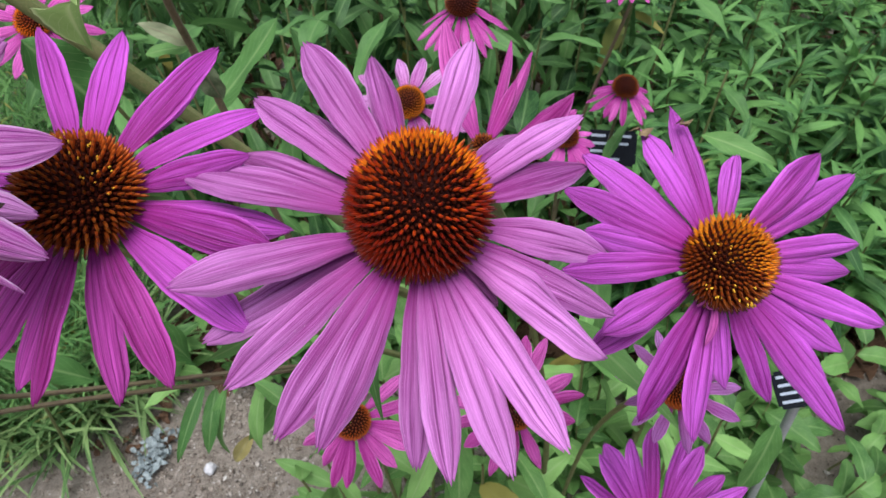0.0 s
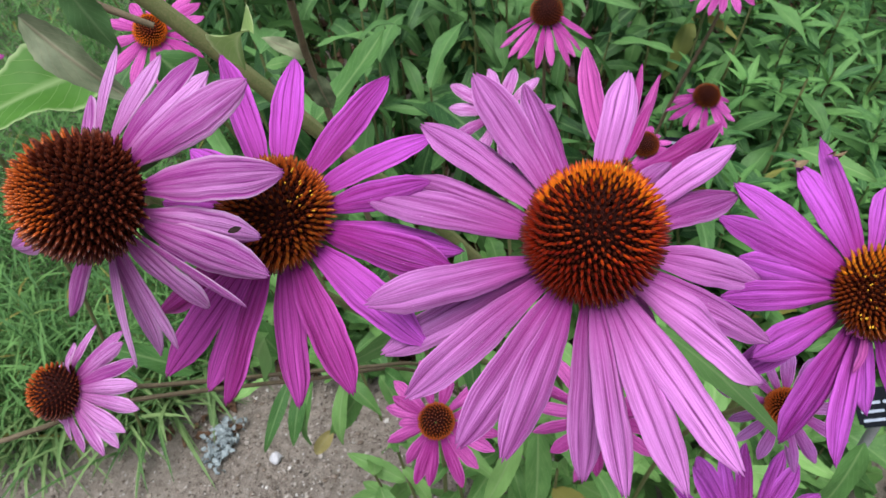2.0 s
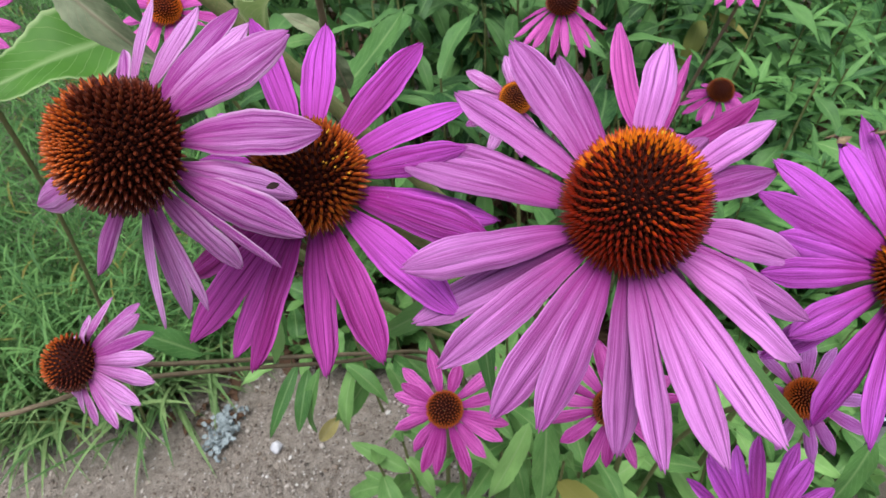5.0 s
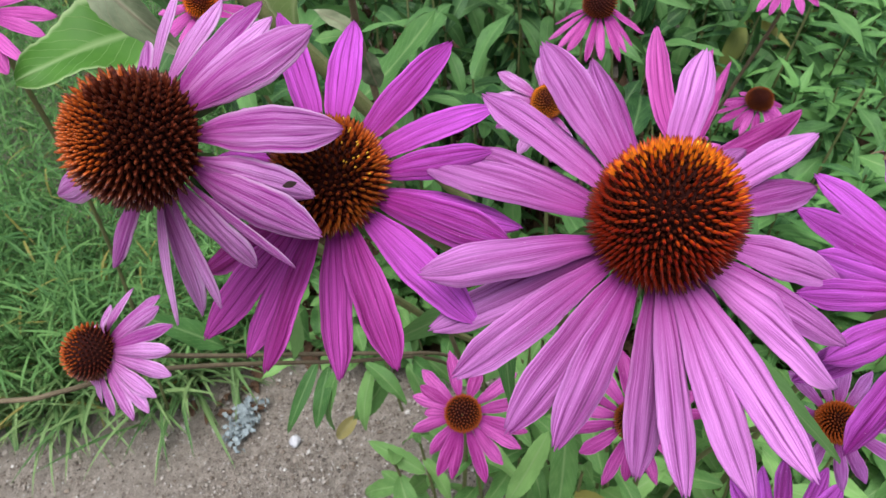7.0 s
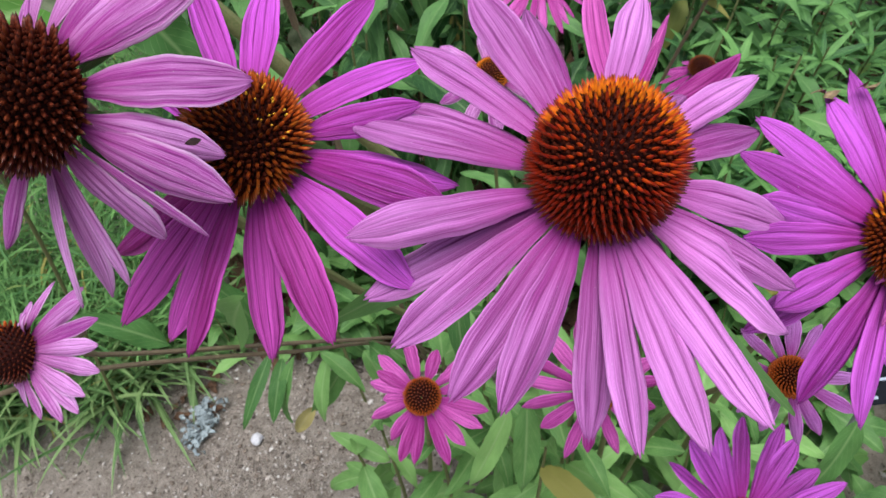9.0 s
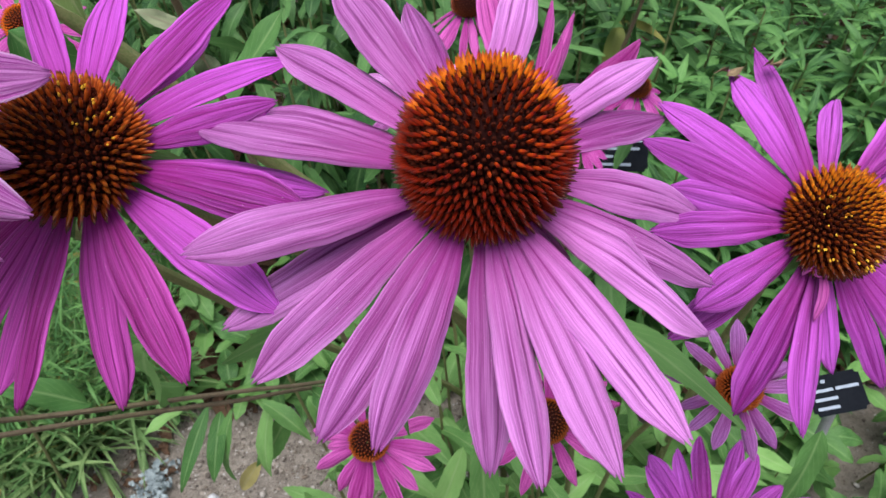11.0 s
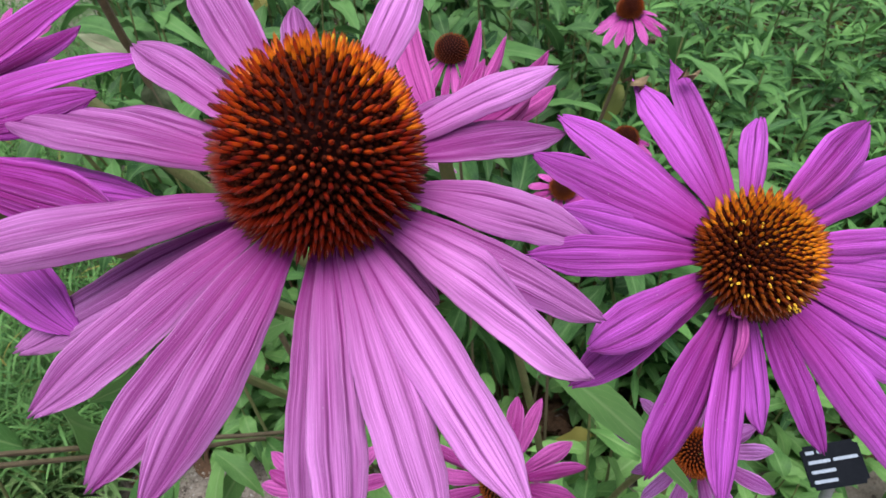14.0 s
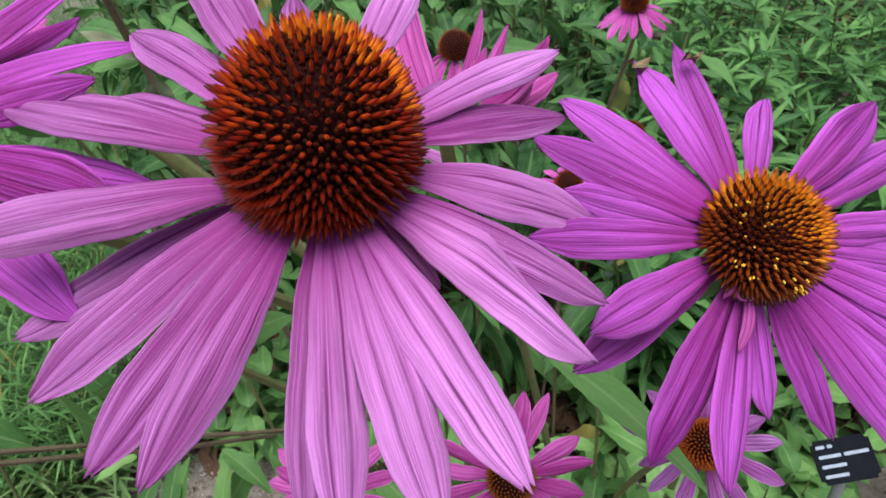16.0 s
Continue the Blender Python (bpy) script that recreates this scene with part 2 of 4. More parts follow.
THROAT = (0.36, 0.020, 0.25)
MAT = {
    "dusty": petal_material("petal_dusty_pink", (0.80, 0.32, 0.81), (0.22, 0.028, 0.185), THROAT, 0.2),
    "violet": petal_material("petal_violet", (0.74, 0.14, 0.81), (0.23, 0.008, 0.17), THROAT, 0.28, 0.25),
    # pinker copy of violet, with light passing through put into its colour
    "violet_lit": petal_material("petal_violet_lit", (0.74, 0.125, 0.64), (0.24, 0.007, 0.145), THROAT, 0.28, 0.25),
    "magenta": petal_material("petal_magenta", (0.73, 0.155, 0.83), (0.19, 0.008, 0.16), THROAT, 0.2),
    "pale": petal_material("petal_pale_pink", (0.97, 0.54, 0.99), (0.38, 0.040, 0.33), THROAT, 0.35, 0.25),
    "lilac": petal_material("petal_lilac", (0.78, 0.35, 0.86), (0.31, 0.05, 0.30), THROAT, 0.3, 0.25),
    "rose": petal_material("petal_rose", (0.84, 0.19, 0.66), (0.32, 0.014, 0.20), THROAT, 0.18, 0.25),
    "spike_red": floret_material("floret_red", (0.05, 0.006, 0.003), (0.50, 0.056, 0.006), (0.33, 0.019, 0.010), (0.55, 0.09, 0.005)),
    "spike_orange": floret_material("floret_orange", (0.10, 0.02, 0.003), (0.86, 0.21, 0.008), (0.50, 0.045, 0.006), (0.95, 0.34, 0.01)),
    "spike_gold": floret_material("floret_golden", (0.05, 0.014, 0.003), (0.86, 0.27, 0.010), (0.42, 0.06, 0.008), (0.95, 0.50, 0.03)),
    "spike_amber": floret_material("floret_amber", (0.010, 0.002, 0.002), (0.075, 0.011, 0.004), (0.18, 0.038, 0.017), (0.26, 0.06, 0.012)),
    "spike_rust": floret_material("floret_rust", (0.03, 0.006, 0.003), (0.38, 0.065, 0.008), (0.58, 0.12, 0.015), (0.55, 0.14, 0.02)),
    # maroon copy of the red floret, putting shade into colour low on the cone
    "spike_shade_maroon": floret_material("floret_shade_maroon", (0.035, 0.004, 0.002), (0.25, 0.015, 0.004), (0.14, 0.008, 0.007), (0.40, 0.05, 0.005)),
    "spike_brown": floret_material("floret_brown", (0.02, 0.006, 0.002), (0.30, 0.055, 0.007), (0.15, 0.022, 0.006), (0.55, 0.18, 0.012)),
    "bud": bud_material(),
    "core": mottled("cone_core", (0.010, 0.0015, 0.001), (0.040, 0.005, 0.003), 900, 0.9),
    "stem": mottled("stem_green_brown", (0.09, 0.13, 0.04), (0.20, 0.19, 0.085), 120, 0.6, 0.5, 0.0006),
    "stem_brown": mottled("stem_brown", (0.11, 0.085, 0.055), (0.20, 0.16, 0.10), 120, 0.6, 0.5, 0.0006),
    "leaf": leaf_material("leaf_coneflower", (0.15, 0.31, 0.085), (0.06, 0.16, 0.040), (0.28, 0.42, 0.17), 0.0, False),
    "leaf_net": leaf_material("leaf_pale_rimmed", (0.085, 0.22, 0.030), (0.030, 0.10, 0.012), (0.36, 0.48, 0.22), 0.0, False, True),
    "leaf_pale": leaf_material("leaf_pale_yellow_green", (0.34, 0.46, 0.17), (0.16, 0.28, 0.07), (0.5, 0.56, 0.3), 0.0, False, True),
    "leaf_dull": leaf_material("leaf_dull_olive", (0.34, 0.38, 0.23), (0.07, 0.10, 0.05), (0.30, 0.23, 0.17), 0.0, False),
    "leaf_soft": leaf_material("leaf_smooth_green", (0.12, 0.24, 0.085), (0.06, 0.14, 0.045), (0.20, 0.31, 0.14), 0.0, False),
    "leaf_dry": leaf_material("leaf_withered", (0.42, 0.36, 0.14), (0.22, 0.2, 0.07), (0.4, 0.35, 0.2), 0.0, False),
    "willow": leaf_material("leaf_narrow", (0.155, 0.335, 0.090), (0.032, 0.105, 0.030), (0.21, 0.39, 0.14), 0.006),
    "willow_piece": leaf_material("leaf_narrow_piece", (0.155, 0.335, 0.090), (0.032, 0.105, 0.030), (0.21, 0.39, 0.14), 0.006, False),
    "broad": leaf_material("leaf_broad", (0.125, 0.27, 0.078), (0.018, 0.062, 0.018), (0.20, 0.33, 0.13), 0.012),
    "broad_piece": leaf_material("leaf_broad_piece", (0.125, 0.27, 0.078), (0.018, 0.062, 0.018), (0.20, 0.33, 0.13), 0.012, False),
    "low_piece": leaf_material("leaf_low_piece", (0.155, 0.31, 0.085), (0.05, 0.13, 0.034), (0.23, 0.37, 0.14), 0.005, False),
    "basal_piece": leaf_material("leaf_basal_piece", (0.24, 0.44, 0.13), (0.10, 0.23, 0.06), (0.33, 0.48, 0.20), 0.005, False),
    "grass": leaf_material("grass_blade", (0.25, 0.37, 0.14), (0.05, 0.13, 0.035), (0.28, 0.39, 0.17), 0.05),
    "thread": leaf_material("leaf_thread", (0.15, 0.31, 0.086), (0.044, 0.13, 0.034), (0.18, 0.32, 0.10), 0.03),
    "black": mottled("sign_black", (0.005, 0.006, 0.009), (0.012, 0.014, 0.018), 300, 0.8, 0.1, 0.0003),
    "white": mottled("sign_white", (0.22, 0.26, 0.33), (0.38, 0.43, 0.50), 400, 0.6, 0.1, 0.0002),
    "zinc": mottled("stake_grey", (0.22, 0.23, 0.24), (0.36, 0.37, 0.38), 80, 0.45, 0.2, 0.0005),
    "lichen": mottled("lichen_pale", (0.20, 0.25, 0.27), (0.42, 0.48, 0.49), 160, 0.9, 0.8, 0.002),
    "white_stone": mottled("stone_white", (0.36, 0.36, 0.38), (0.58, 0.58, 0.60), 90, 0.7, 0.5, 0.001),
    "pollen": mottled("pollen", (0.70, 0.34, 0.015), (0.90, 0.58, 0.05), 900, 0.6),
    "blemish": mottled("petal_blemish", (0.006, 0.003, 0.003), (0.028, 0.010, 0.010), 900, 0.7, 0.3, 0.0003),
    "withered": mottled("petal_withered", (0.07, 0.05, 0.03), (0.36, 0.26, 0.15), 700, 0.8, 0.6, 0.0006),
    "litter": mottled("leaf_dead", (0.030, 0.018, 0.012), (0.15, 0.085, 0.05), 220, 0.85, 0.6, 0.0008),
    "soil": mottled("soil", (0.12, 0.10, 0.083), (0.48, 0.42, 0.36), 75, 0.95, 1.0, 0.006),
    "pebble": pebble_material(),
}

MAT["black"].node_tree.nodes["Principled BSDF"].inputs["Specular IOR Level"].default_value = 0.04


# ---- mesh makers ----
def mesh_of(name, V, F, UV, mat):
    me = bpy.data.meshes.new(name)
    me.from_pydata(np.asarray(V).tolist(), [], np.asarray(F).tolist() if not isinstance(F, list) else F)
    loops = np.empty(len(me.loops), dtype=np.int32)
    me.loops.foreach_get("vertex_index", loops)
    lay = me.uv_layers.new(name="UVMap")
    lay.data.foreach_set("uv", np.asarray(UV, dtype=np.float32)[loops].ravel())
    me.polygons.foreach_set("use_smooth", [True] * len(me.polygons))
    me.materials.append(mat)
    me.update()
    return me


def part(name, me, parent, label="", m=None):
    ob = new(name, me)
    ob.parent = parent
    if m is not None:
        ob.matrix_basis = m
    return tagged(ob, label)


def grid_faces(nv, nu, start=0):
    i, j = np.meshgrid(np.arange(nv - 1), np.arange(nu - 1), indexing="ij")
    a = (start + i * nu + j).ravel()
    return np.stack([a, a + 1, a + nu + 1, a + nu], 1)


PETAL_V = np.array([0, .06, .15, .3, .46, .6, .72, .82, .90, .96, 1.0])
PETAL_W = np.array([.28, .34, .50, .77, .95, 1.0, .96, .82, .60, .38, .17])
PETAL_BLUNT = np.array([.28, .34, .50, .76, .94, 1.0, .99, .90, .72, .50, .26])


def petal_mesh(root, reach, rise, width, bow, roll, sway, mat, rng, cup=0.35, torn=0.0, blunt=0.4, kink=None, ridge=1.0, crease=0.36, nu=17, nv=26):
    """A ray petal: x outwards, z along the flower's axis. root: radius at which it starts. kink: where it is creased, how far its end falls, how far it turns."""
    v = np.linspace(0, 1, nv) ** 0.9
    u = np.linspace(-1, 1, nu)
    a, c = np.array([root, 0.0, 0.0]), np.array([reach, 0.0, rise])
    b = 0.5 * (a + c) + np.array([0, sway, bow])
    mid = ((1 - v) ** 2)[:, None] * a + (2 * v * (1 - v))[:, None] * b + (v ** 2)[:, None] * c
    ang = radians(roll) * np.minimum(1, v * 1.6)
    if kink:
        past = np.clip((v - kink[0]) / (1 - kink[0]), 0, 1)
        mid = mid + np.array([0, 0, 1.0]) * (kink[1] * np.minimum(v / kink[0], (1 - v) / (1 - kink[0])))[:, None]
        ang = ang + radians(kink[2]) * np.minimum(1, past * 2.5)
    tan = np.gradient(mid, axis=0)
    tan /= np.linalg.norm(tan, axis=1)[:, None]
    side = np.cross(np.array([0, 0, 1.0]), tan)
    side /= np.linalg.norm(side, axis=1)[:, None]
    up = np.cross(tan, side)
    s2 = side * np.cos(ang)[:, None] + up * np.sin(ang)[:, None]
    up = up * np.cos(ang)[:, None] - side * np.sin(ang)[:, None]
    half = 0.5 * width * ((1 - blunt) * np.interp(v, PETAL_V, PETAL_W) + blunt * np.interp(v, PETAL_V, PETAL_BLUNT))
    wob = np.array([rng.uniform(-1, 1) for _ in range(6)])
    V = np.empty((nv, nu, 3))
    fade = np.minimum(1, 3.5 * v) * np.clip((1.04 - v) / 0.25, 0.15, 1)
    for j, x in enumerate(u):
        # the two edges wander each in its own way
        e = wob[0] if x > 0 else wob[3]
        w = half * x * (1 + 0.05 * np.sin(6 * v + 3 * e) + 0.035 * np.sin(15 * v + 6 * e + wob[1]) + 0.015 * np.sin(37 * v + 9 * e))
        # three long swellings with a crease between each two
        swell = abs(math.cos(0.5 * math.pi * x / crease)) ** 0.8 * (1 + 0.35 * wob[4] * x)
        lift = 0.27 * crease * ridge * width * swell * fade - cup * half * (x * x + 0.7 * max(0, abs(x) - 0.72) ** 2 * 4)
        lift = lift + 0.03 * width * np.sin(8 * v + 2.5 * x + 5 * wob[2]) * abs(x)
        lift = lift + 0.18 * half * np.clip(1 - v / 0.3, 0, 1) * (abs(x) * 1.6 - 0.5)
        tip = (0.014 * (reach - root)) * math.cos(x * 2.6 * math.pi + wob[5]) * np.clip((v - 0.9) / 0.1, 0, 1) * (abs(x) < 0.95)
        tip = tip - (0.03 + torn * (1 + x * wob[5])) * (reach - root) * (abs(x) ** 2.2) * np.clip((v - 0.82) / 0.18, 0, 1)
        V[:, j] = mid + s2 * w[:, None] + up * lift[:, None] + tan * np.asarray(tip)[:, None]
    low = V - up[:, None, :] * 0.00025
    U = np.stack(np.meshgrid(v, (u + 1) / 2, indexing="ij")[::-1], -1).reshape(-1, 2)
    k = nv * nu
    F = [tuple(f) for f in grid_faces(nv, nu)] + [tuple(f[::-1]) for f in grid_faces(nv, nu, k)]
    rim = [i * nu for i in range(nv)] + [(nv - 1) * nu + j for j in range(1, nu)]
    rim += [i * nu + nu - 1 for i in range(nv - 2, -1, -1)] + list(range(nu - 2, 0, -1))
    for p, q in zip(rim, rim[1:] + rim[:1]):
        F.append((p, q, q + k, p + k))
    return mesh_of("petal", np.concatenate([V.reshape(-1, 3), low.reshape(-1, 3)]), F, np.concatenate([U, U]), mat)


def blade(length, width, nu=5, nv=10, fold=0.25, curl=0.2, wave=0.05, full=0.4, phase=0.0, tooth=0.0):
    """A leaf along +x, its face to +z: points, faces and uv. full: where it is widest; curl: how far it bends down."""
    v, u = np.linspace(0, 1, nv), np.linspace(-1, 1, nu)
    p = math.log(0.5) / math.log(full)
    half = 0.5 * width * (np.sin(math.pi * np.clip(v, 0, 1) ** p) ** 0.8 * 0.97 + 0.03)
    if tooth:
        half = half * (1 + tooth * (np.arange(nv) % 2 - 0.5))
    vv, uu = np.meshgrid(v, u, indexing="ij")
    bend = curl * 1.6
    x = length * (np.sin(bend * vv) / bend if abs(bend) > 1e-3 else vv)
    z = -length * (1 - np.cos(bend * vv)) / bend if abs(bend) > 1e-3 else 0 * vv
    y = half[:, None] * uu
    z = z + fold * np.abs(y) + wave * width * np.sin(11 * vv + phase + 1.7 * np.sign(uu)) * np.abs(uu)
    V = np.stack([x, y, z], -1).reshape(-1, 3)
    return V, grid_faces(nv, nu), np.stack([(uu + 1) / 2, vv], -1).reshape(-1, 2)


class Heap:
    """Many small pieces gathered into one mesh."""

    def __init__(self):
        self.V, self.F, self.U, self.count = [], [], [], 0

    def add(self, piece, m=None):
        V, F, U = piece
        if m is not None:
            a = np.array(m)
            V = V @ a[:3, :3].T + a[:3, 3]
        self.V.append(V), self.F.append(F + self.count), self.U.append(U)
        self.count += len(V)

    def mesh(self, name, mat):
        return mesh_of(name, np.concatenate(self.V), np.concatenate(self.F), np.concatenate(self.U), mat)


def smooth_line(points, steps):
    """A soft curve through a few points."""
    P = [np.array(p, float) for p in points]
    P = [2 * P[0] - P[1], *P, 2 * P[-1] - P[-2]]
    out = []
    for i in range(1, len(P) - 2):
        for t in np.linspace(0, 1, steps, endpoint=False):
            a, b, c, d = P[i - 1:i + 3]
            out.append(0.5 * (2 * b + (c - a) * t + (2 * a - 5 * b + 4 * c - d) * t * t + (3 * b - a - 3 * c + d) * t ** 3))
    return np.array(out + [P[-2]])


def tube(points, r0, r1, sides=8, steps=8):
    line = smooth_line(points, steps)
    tan = np.gradient(line, axis=0)
    tan /= np.linalg.norm(tan, axis=1)[:, None]
    ref = np.array([0.31, 0.92, 0.23])
    a = np.cross(tan, ref)
    a /= np.linalg.norm(a, axis=1)[:, None]
    b = np.cross(tan, a)
    r = np.linspace(r0, r1, len(line))
    th = np.linspace(0, 2 * math.pi, sides + 1)
    V = line[:, None] + r[:, None, None] * (np.cos(th)[None, :, None] * a[:, None] + np.sin(th)[None, :, None] * b[:, None])
    n = len(line)
    U = np.stack(np.meshgrid(np.linspace(0, 1, n), th / (2 * math.pi), indexing="ij")[::-1], -1)
    return V.reshape(-1, 3), grid_faces(n, sides + 1), U.reshape(-1, 2)


def spike(length, radius, sides=6):
    """One floret bract of a cone, along +z, slightly swollen and pointed."""
    prof = [(0.0, 0.75), (0.35, 0.95), (0.66, 0.92), (0.80, 0.70), (0.91, 0.34), (1.0, 0.04)]
    th = np.linspace(0, 2 * math.pi, sides + 1)
    V = np.array([[(radius * w * np.cos(t), radius * w * np.sin(t), length * h) for t in th] for h, w in prof])
    U = np.array([[(t / (2 * math.pi), h) for t in th] for h, w in prof])
    return V.reshape(-1, 3), grid_faces(len(prof), sides + 1), U.reshape(-1, 2)


def frame_of(centre, axis):
    """The pose of a flower: z along its axis, x as near to the world's x as may be."""
    z = Vector(axis).normalized()
    x = (Vector((1, 0, 0)) - z * z.x).normalized()
    y = z.cross(x)
    m = Matrix((x, y, z)).transposed().to_4x4()
    m.translation = centre
    return m


def along(a, b, roll=0.0, face=(0, 0, 1)):
    """A pose at a whose x runs to b and whose z turns to face as far as it can, then rolled."""
    x = (Vector(b) - Vector(a)).normalized()
    y = Vector(face).cross(x)
    y = y.normalized() if y.length > 1e-4 else Vector((0, 1, 0))
    z = x.cross(y)
    m = Matrix((x, y, z)).transposed().to_4x4()
    m.translation = a
    return m @ pose(0, 0, 0, roll)


# ---- coneflowers ----
SPIKE = {}


def dome_point(k, n, radius, height, crowd=0.5):
    """Place and outward way of the k-th of n florets on a cone's dome. crowd: above a half, they stand closer round the top."""
    th = 1.92 * ((k + 0.5) / n) ** crowd
    az = k * 2.399963
    s = math.sin(th)
    place = Vector((radius * s * math.cos(az), radius * s * math.sin(az), height * (0.30 + 0.70 * math.cos(th))))
    way = Vector((s * math.cos(az) / radius, s * math.sin(az) / radius, math.cos(th) / (0.70 * height))).normalized()
    return place, way, th


def cone_core(radius, height, mat):
    prof = [(0.62, -0.16), (0.92, 0.02), (1.0, 0.20), (0.98, 0.38), (0.88, 0.60), (0.68, 0.80), (0.40, 0.94), (0.04, 1.0)]
    th = np.linspace(0, 2 * math.pi, 25)
    V = np.array([[(0.96 * radius * w * np.cos(t), 0.96 * radius * w * np.sin(t), 0.96 * height * h) for t in th] for w, h in prof])
    U = np.array([[(t / 6.2832, h) for t in th] for w, h in prof])
    return mesh_of("cone", V.reshape(-1, 3), grid_faces(len(prof), 25), U.reshape(-1, 2), mat)


def flower_base(centre, axis, label, radius, height, florets, spikes, near, length, thick, group="coneflowers", ring=None, ring_from=9.0, vivid=None, side=(0, 1), from_side=0.4, crowd=0.56, small=0.6, young_top=0.0):
    """The thing, with its cone and florets. near: every floret a piece of its own."""
    ob = new("coneflower")
    ob.matrix_basis = frame_of(centre, axis)
    tagged(ob, label, "flower", group)
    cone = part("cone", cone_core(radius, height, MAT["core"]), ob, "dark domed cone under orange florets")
    for kind in (spikes, ring or spikes, vivid or spikes):
        key = (kind, round(length * 1e5), round(thick * 1e6))
        if key not in SPIKE:
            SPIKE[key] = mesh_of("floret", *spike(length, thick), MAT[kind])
    rng = random.Random(florets)
    rest, vivid_heap = Heap(), Heap()
    toward = Vector((*side, 0)).normalized()
    for k in range(florets):
        place, way, th = dome_point(k, florets, radius, height, crowd)
        lean = (way + Vector((0, 0, 0.25)) + 0.10 * Vector((rng.uniform(-1, 1), rng.uniform(-1, 1), 0))).normalized()
        size = (small + (1 - small) * min(1, th / 0.85)) * rng.uniform(0.88, 1.1)
        m = Matrix.Translation(place - way * 0.0006) @ lean.to_track_quat("Z", "Y").to_matrix().to_4x4() @ Matrix.Diagonal((0.35 + 0.65 * size, 0.35 + 0.65 * size, size, 1))
        # brighter florets: newly opened, or on the big cone coloured as lit from behind
        is_vivid = vivid and (th < young_top or place.dot(toward) / radius > from_side + 0.22 * rng.uniform(-1, 1))
        if near and k < 300:
            kind = vivid if is_vivid else ring if th > ring_from + 0.15 * rng.uniform(-1, 1) else spikes
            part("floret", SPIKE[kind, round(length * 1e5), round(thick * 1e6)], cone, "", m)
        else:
            (vivid_heap if is_vivid else rest).add(spike(length, thick, 5), m)
    if vivid_heap.count:
        tagged(part("young_floret_ring", vivid_heap.mesh("florets", MAT[vivid]), cone, "bright orange florets, newly opened or coloured as lit from behind"), kind="stuff")
    if rest.count:
        tagged(part("floret_ring" if near else "floret_cover", rest.mesh("florets", MAT[ring or spikes]), cone), kind="stuff")
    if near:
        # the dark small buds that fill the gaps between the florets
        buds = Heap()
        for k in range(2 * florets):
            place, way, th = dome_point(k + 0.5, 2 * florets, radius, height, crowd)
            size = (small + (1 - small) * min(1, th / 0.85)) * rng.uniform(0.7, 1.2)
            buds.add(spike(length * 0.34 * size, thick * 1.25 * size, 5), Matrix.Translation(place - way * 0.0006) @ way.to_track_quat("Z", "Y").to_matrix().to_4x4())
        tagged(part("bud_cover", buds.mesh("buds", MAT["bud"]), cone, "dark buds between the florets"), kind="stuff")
    for k in range(11):
        a = k * 2 * math.pi / 11 + 0.2
        V, F, U = blade(radius * 0.9, radius * 0.28, 3, 5, 0.2, 0.5)
        m = pose(radius * 0.55 * math.cos(a), radius * 0.55 * math.sin(a), -0.16 * height, 0, 12, math.degrees(a))
        part("bract", mesh_of("bract", V, F, U, MAT["leaf"]), ob, "green bract under the cone", m)
    return ob


def petal(ob, rng, mat, root, az, reach, rise, width=10.0, bow=4.0, roll=0.0, sway=0.0, cup=0.35, torn=0.0, low=0.0, blunt=0.4, kink=None, ridge=1.0):
    """One petal of a flower, in millimetres and degrees."""
    k = 0.001
    roll, cup = roll + rng.uniform(-15, 15), cup + rng.uniform(-0.3, 0.2)
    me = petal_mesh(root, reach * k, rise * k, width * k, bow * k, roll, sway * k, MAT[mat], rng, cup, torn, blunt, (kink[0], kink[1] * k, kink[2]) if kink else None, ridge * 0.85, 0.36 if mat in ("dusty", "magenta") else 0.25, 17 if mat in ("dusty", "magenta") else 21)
    return part("petal", me, ob, "", pose(0, 0, low * k, 0, 0, az))


def stem(ob, points, r0, r1, mat="stem", name="stem"):
    """A stalk through points of the world, as a part of ob."""
    inv = ob.matrix_basis.inverted()
    V, F, U = tube(points, r0, r1)
    a = np.array(inv)
    return part(name, mesh_of(name, V @ a[:3, :3].T + a[:3, 3], F, U, MAT[mat]), ob)


def stem_leaf(ob, base, tip, width, mat="leaf", roll=0.0, curl=0.25, fold=0.2, label=""):
    """A leaf on a stalk, from its base to its tip in the world."""
    size = (Vector(tip) - Vector(base)).length
    V, F, U = blade(size * (1 + 0.3 * curl * curl), width, 9, 22, fold, curl, 0.10, 0.42, size * 300, 0.05)
    m = ob.matrix_basis.inverted() @ along(base, tip, roll, (0.15, -0.6, 0.75)) @ pose(0, 0, 0, 0, -math.degrees(curl * 0.8))
    return part("leaf", mesh_of("leaf", V, F, U, MAT[mat]), ob, label, m)


# ---- ground ----
def ground_sheet():
    n = 90
    s = np.linspace(-1, 1, n)
    axis = np.sign(s) * (np.abs(s) ** 4) * 60
    x, y = np.meshgrid(axis, axis + 0.6, indexing="ij")
    near = np.exp(-(x ** 2 + y ** 2) / 4)
    z = 0.002 * near * (np.sin(9 * x + 2 * y) + np.sin(13 * y - 5 * x)) - 0.004
    V = np.stack([x, y, z], -1).reshape(-1, 3)
    ob = new("ground", mesh_of("ground", V, grid_faces(n, n)[:, ::-1], np.stack([x, y], -1).reshape(-1, 2), MAT["soil"]))
    return tagged(ob, "gritty grey-brown garden soil with gravel", "ground", kind="structure")


ground_sheet()


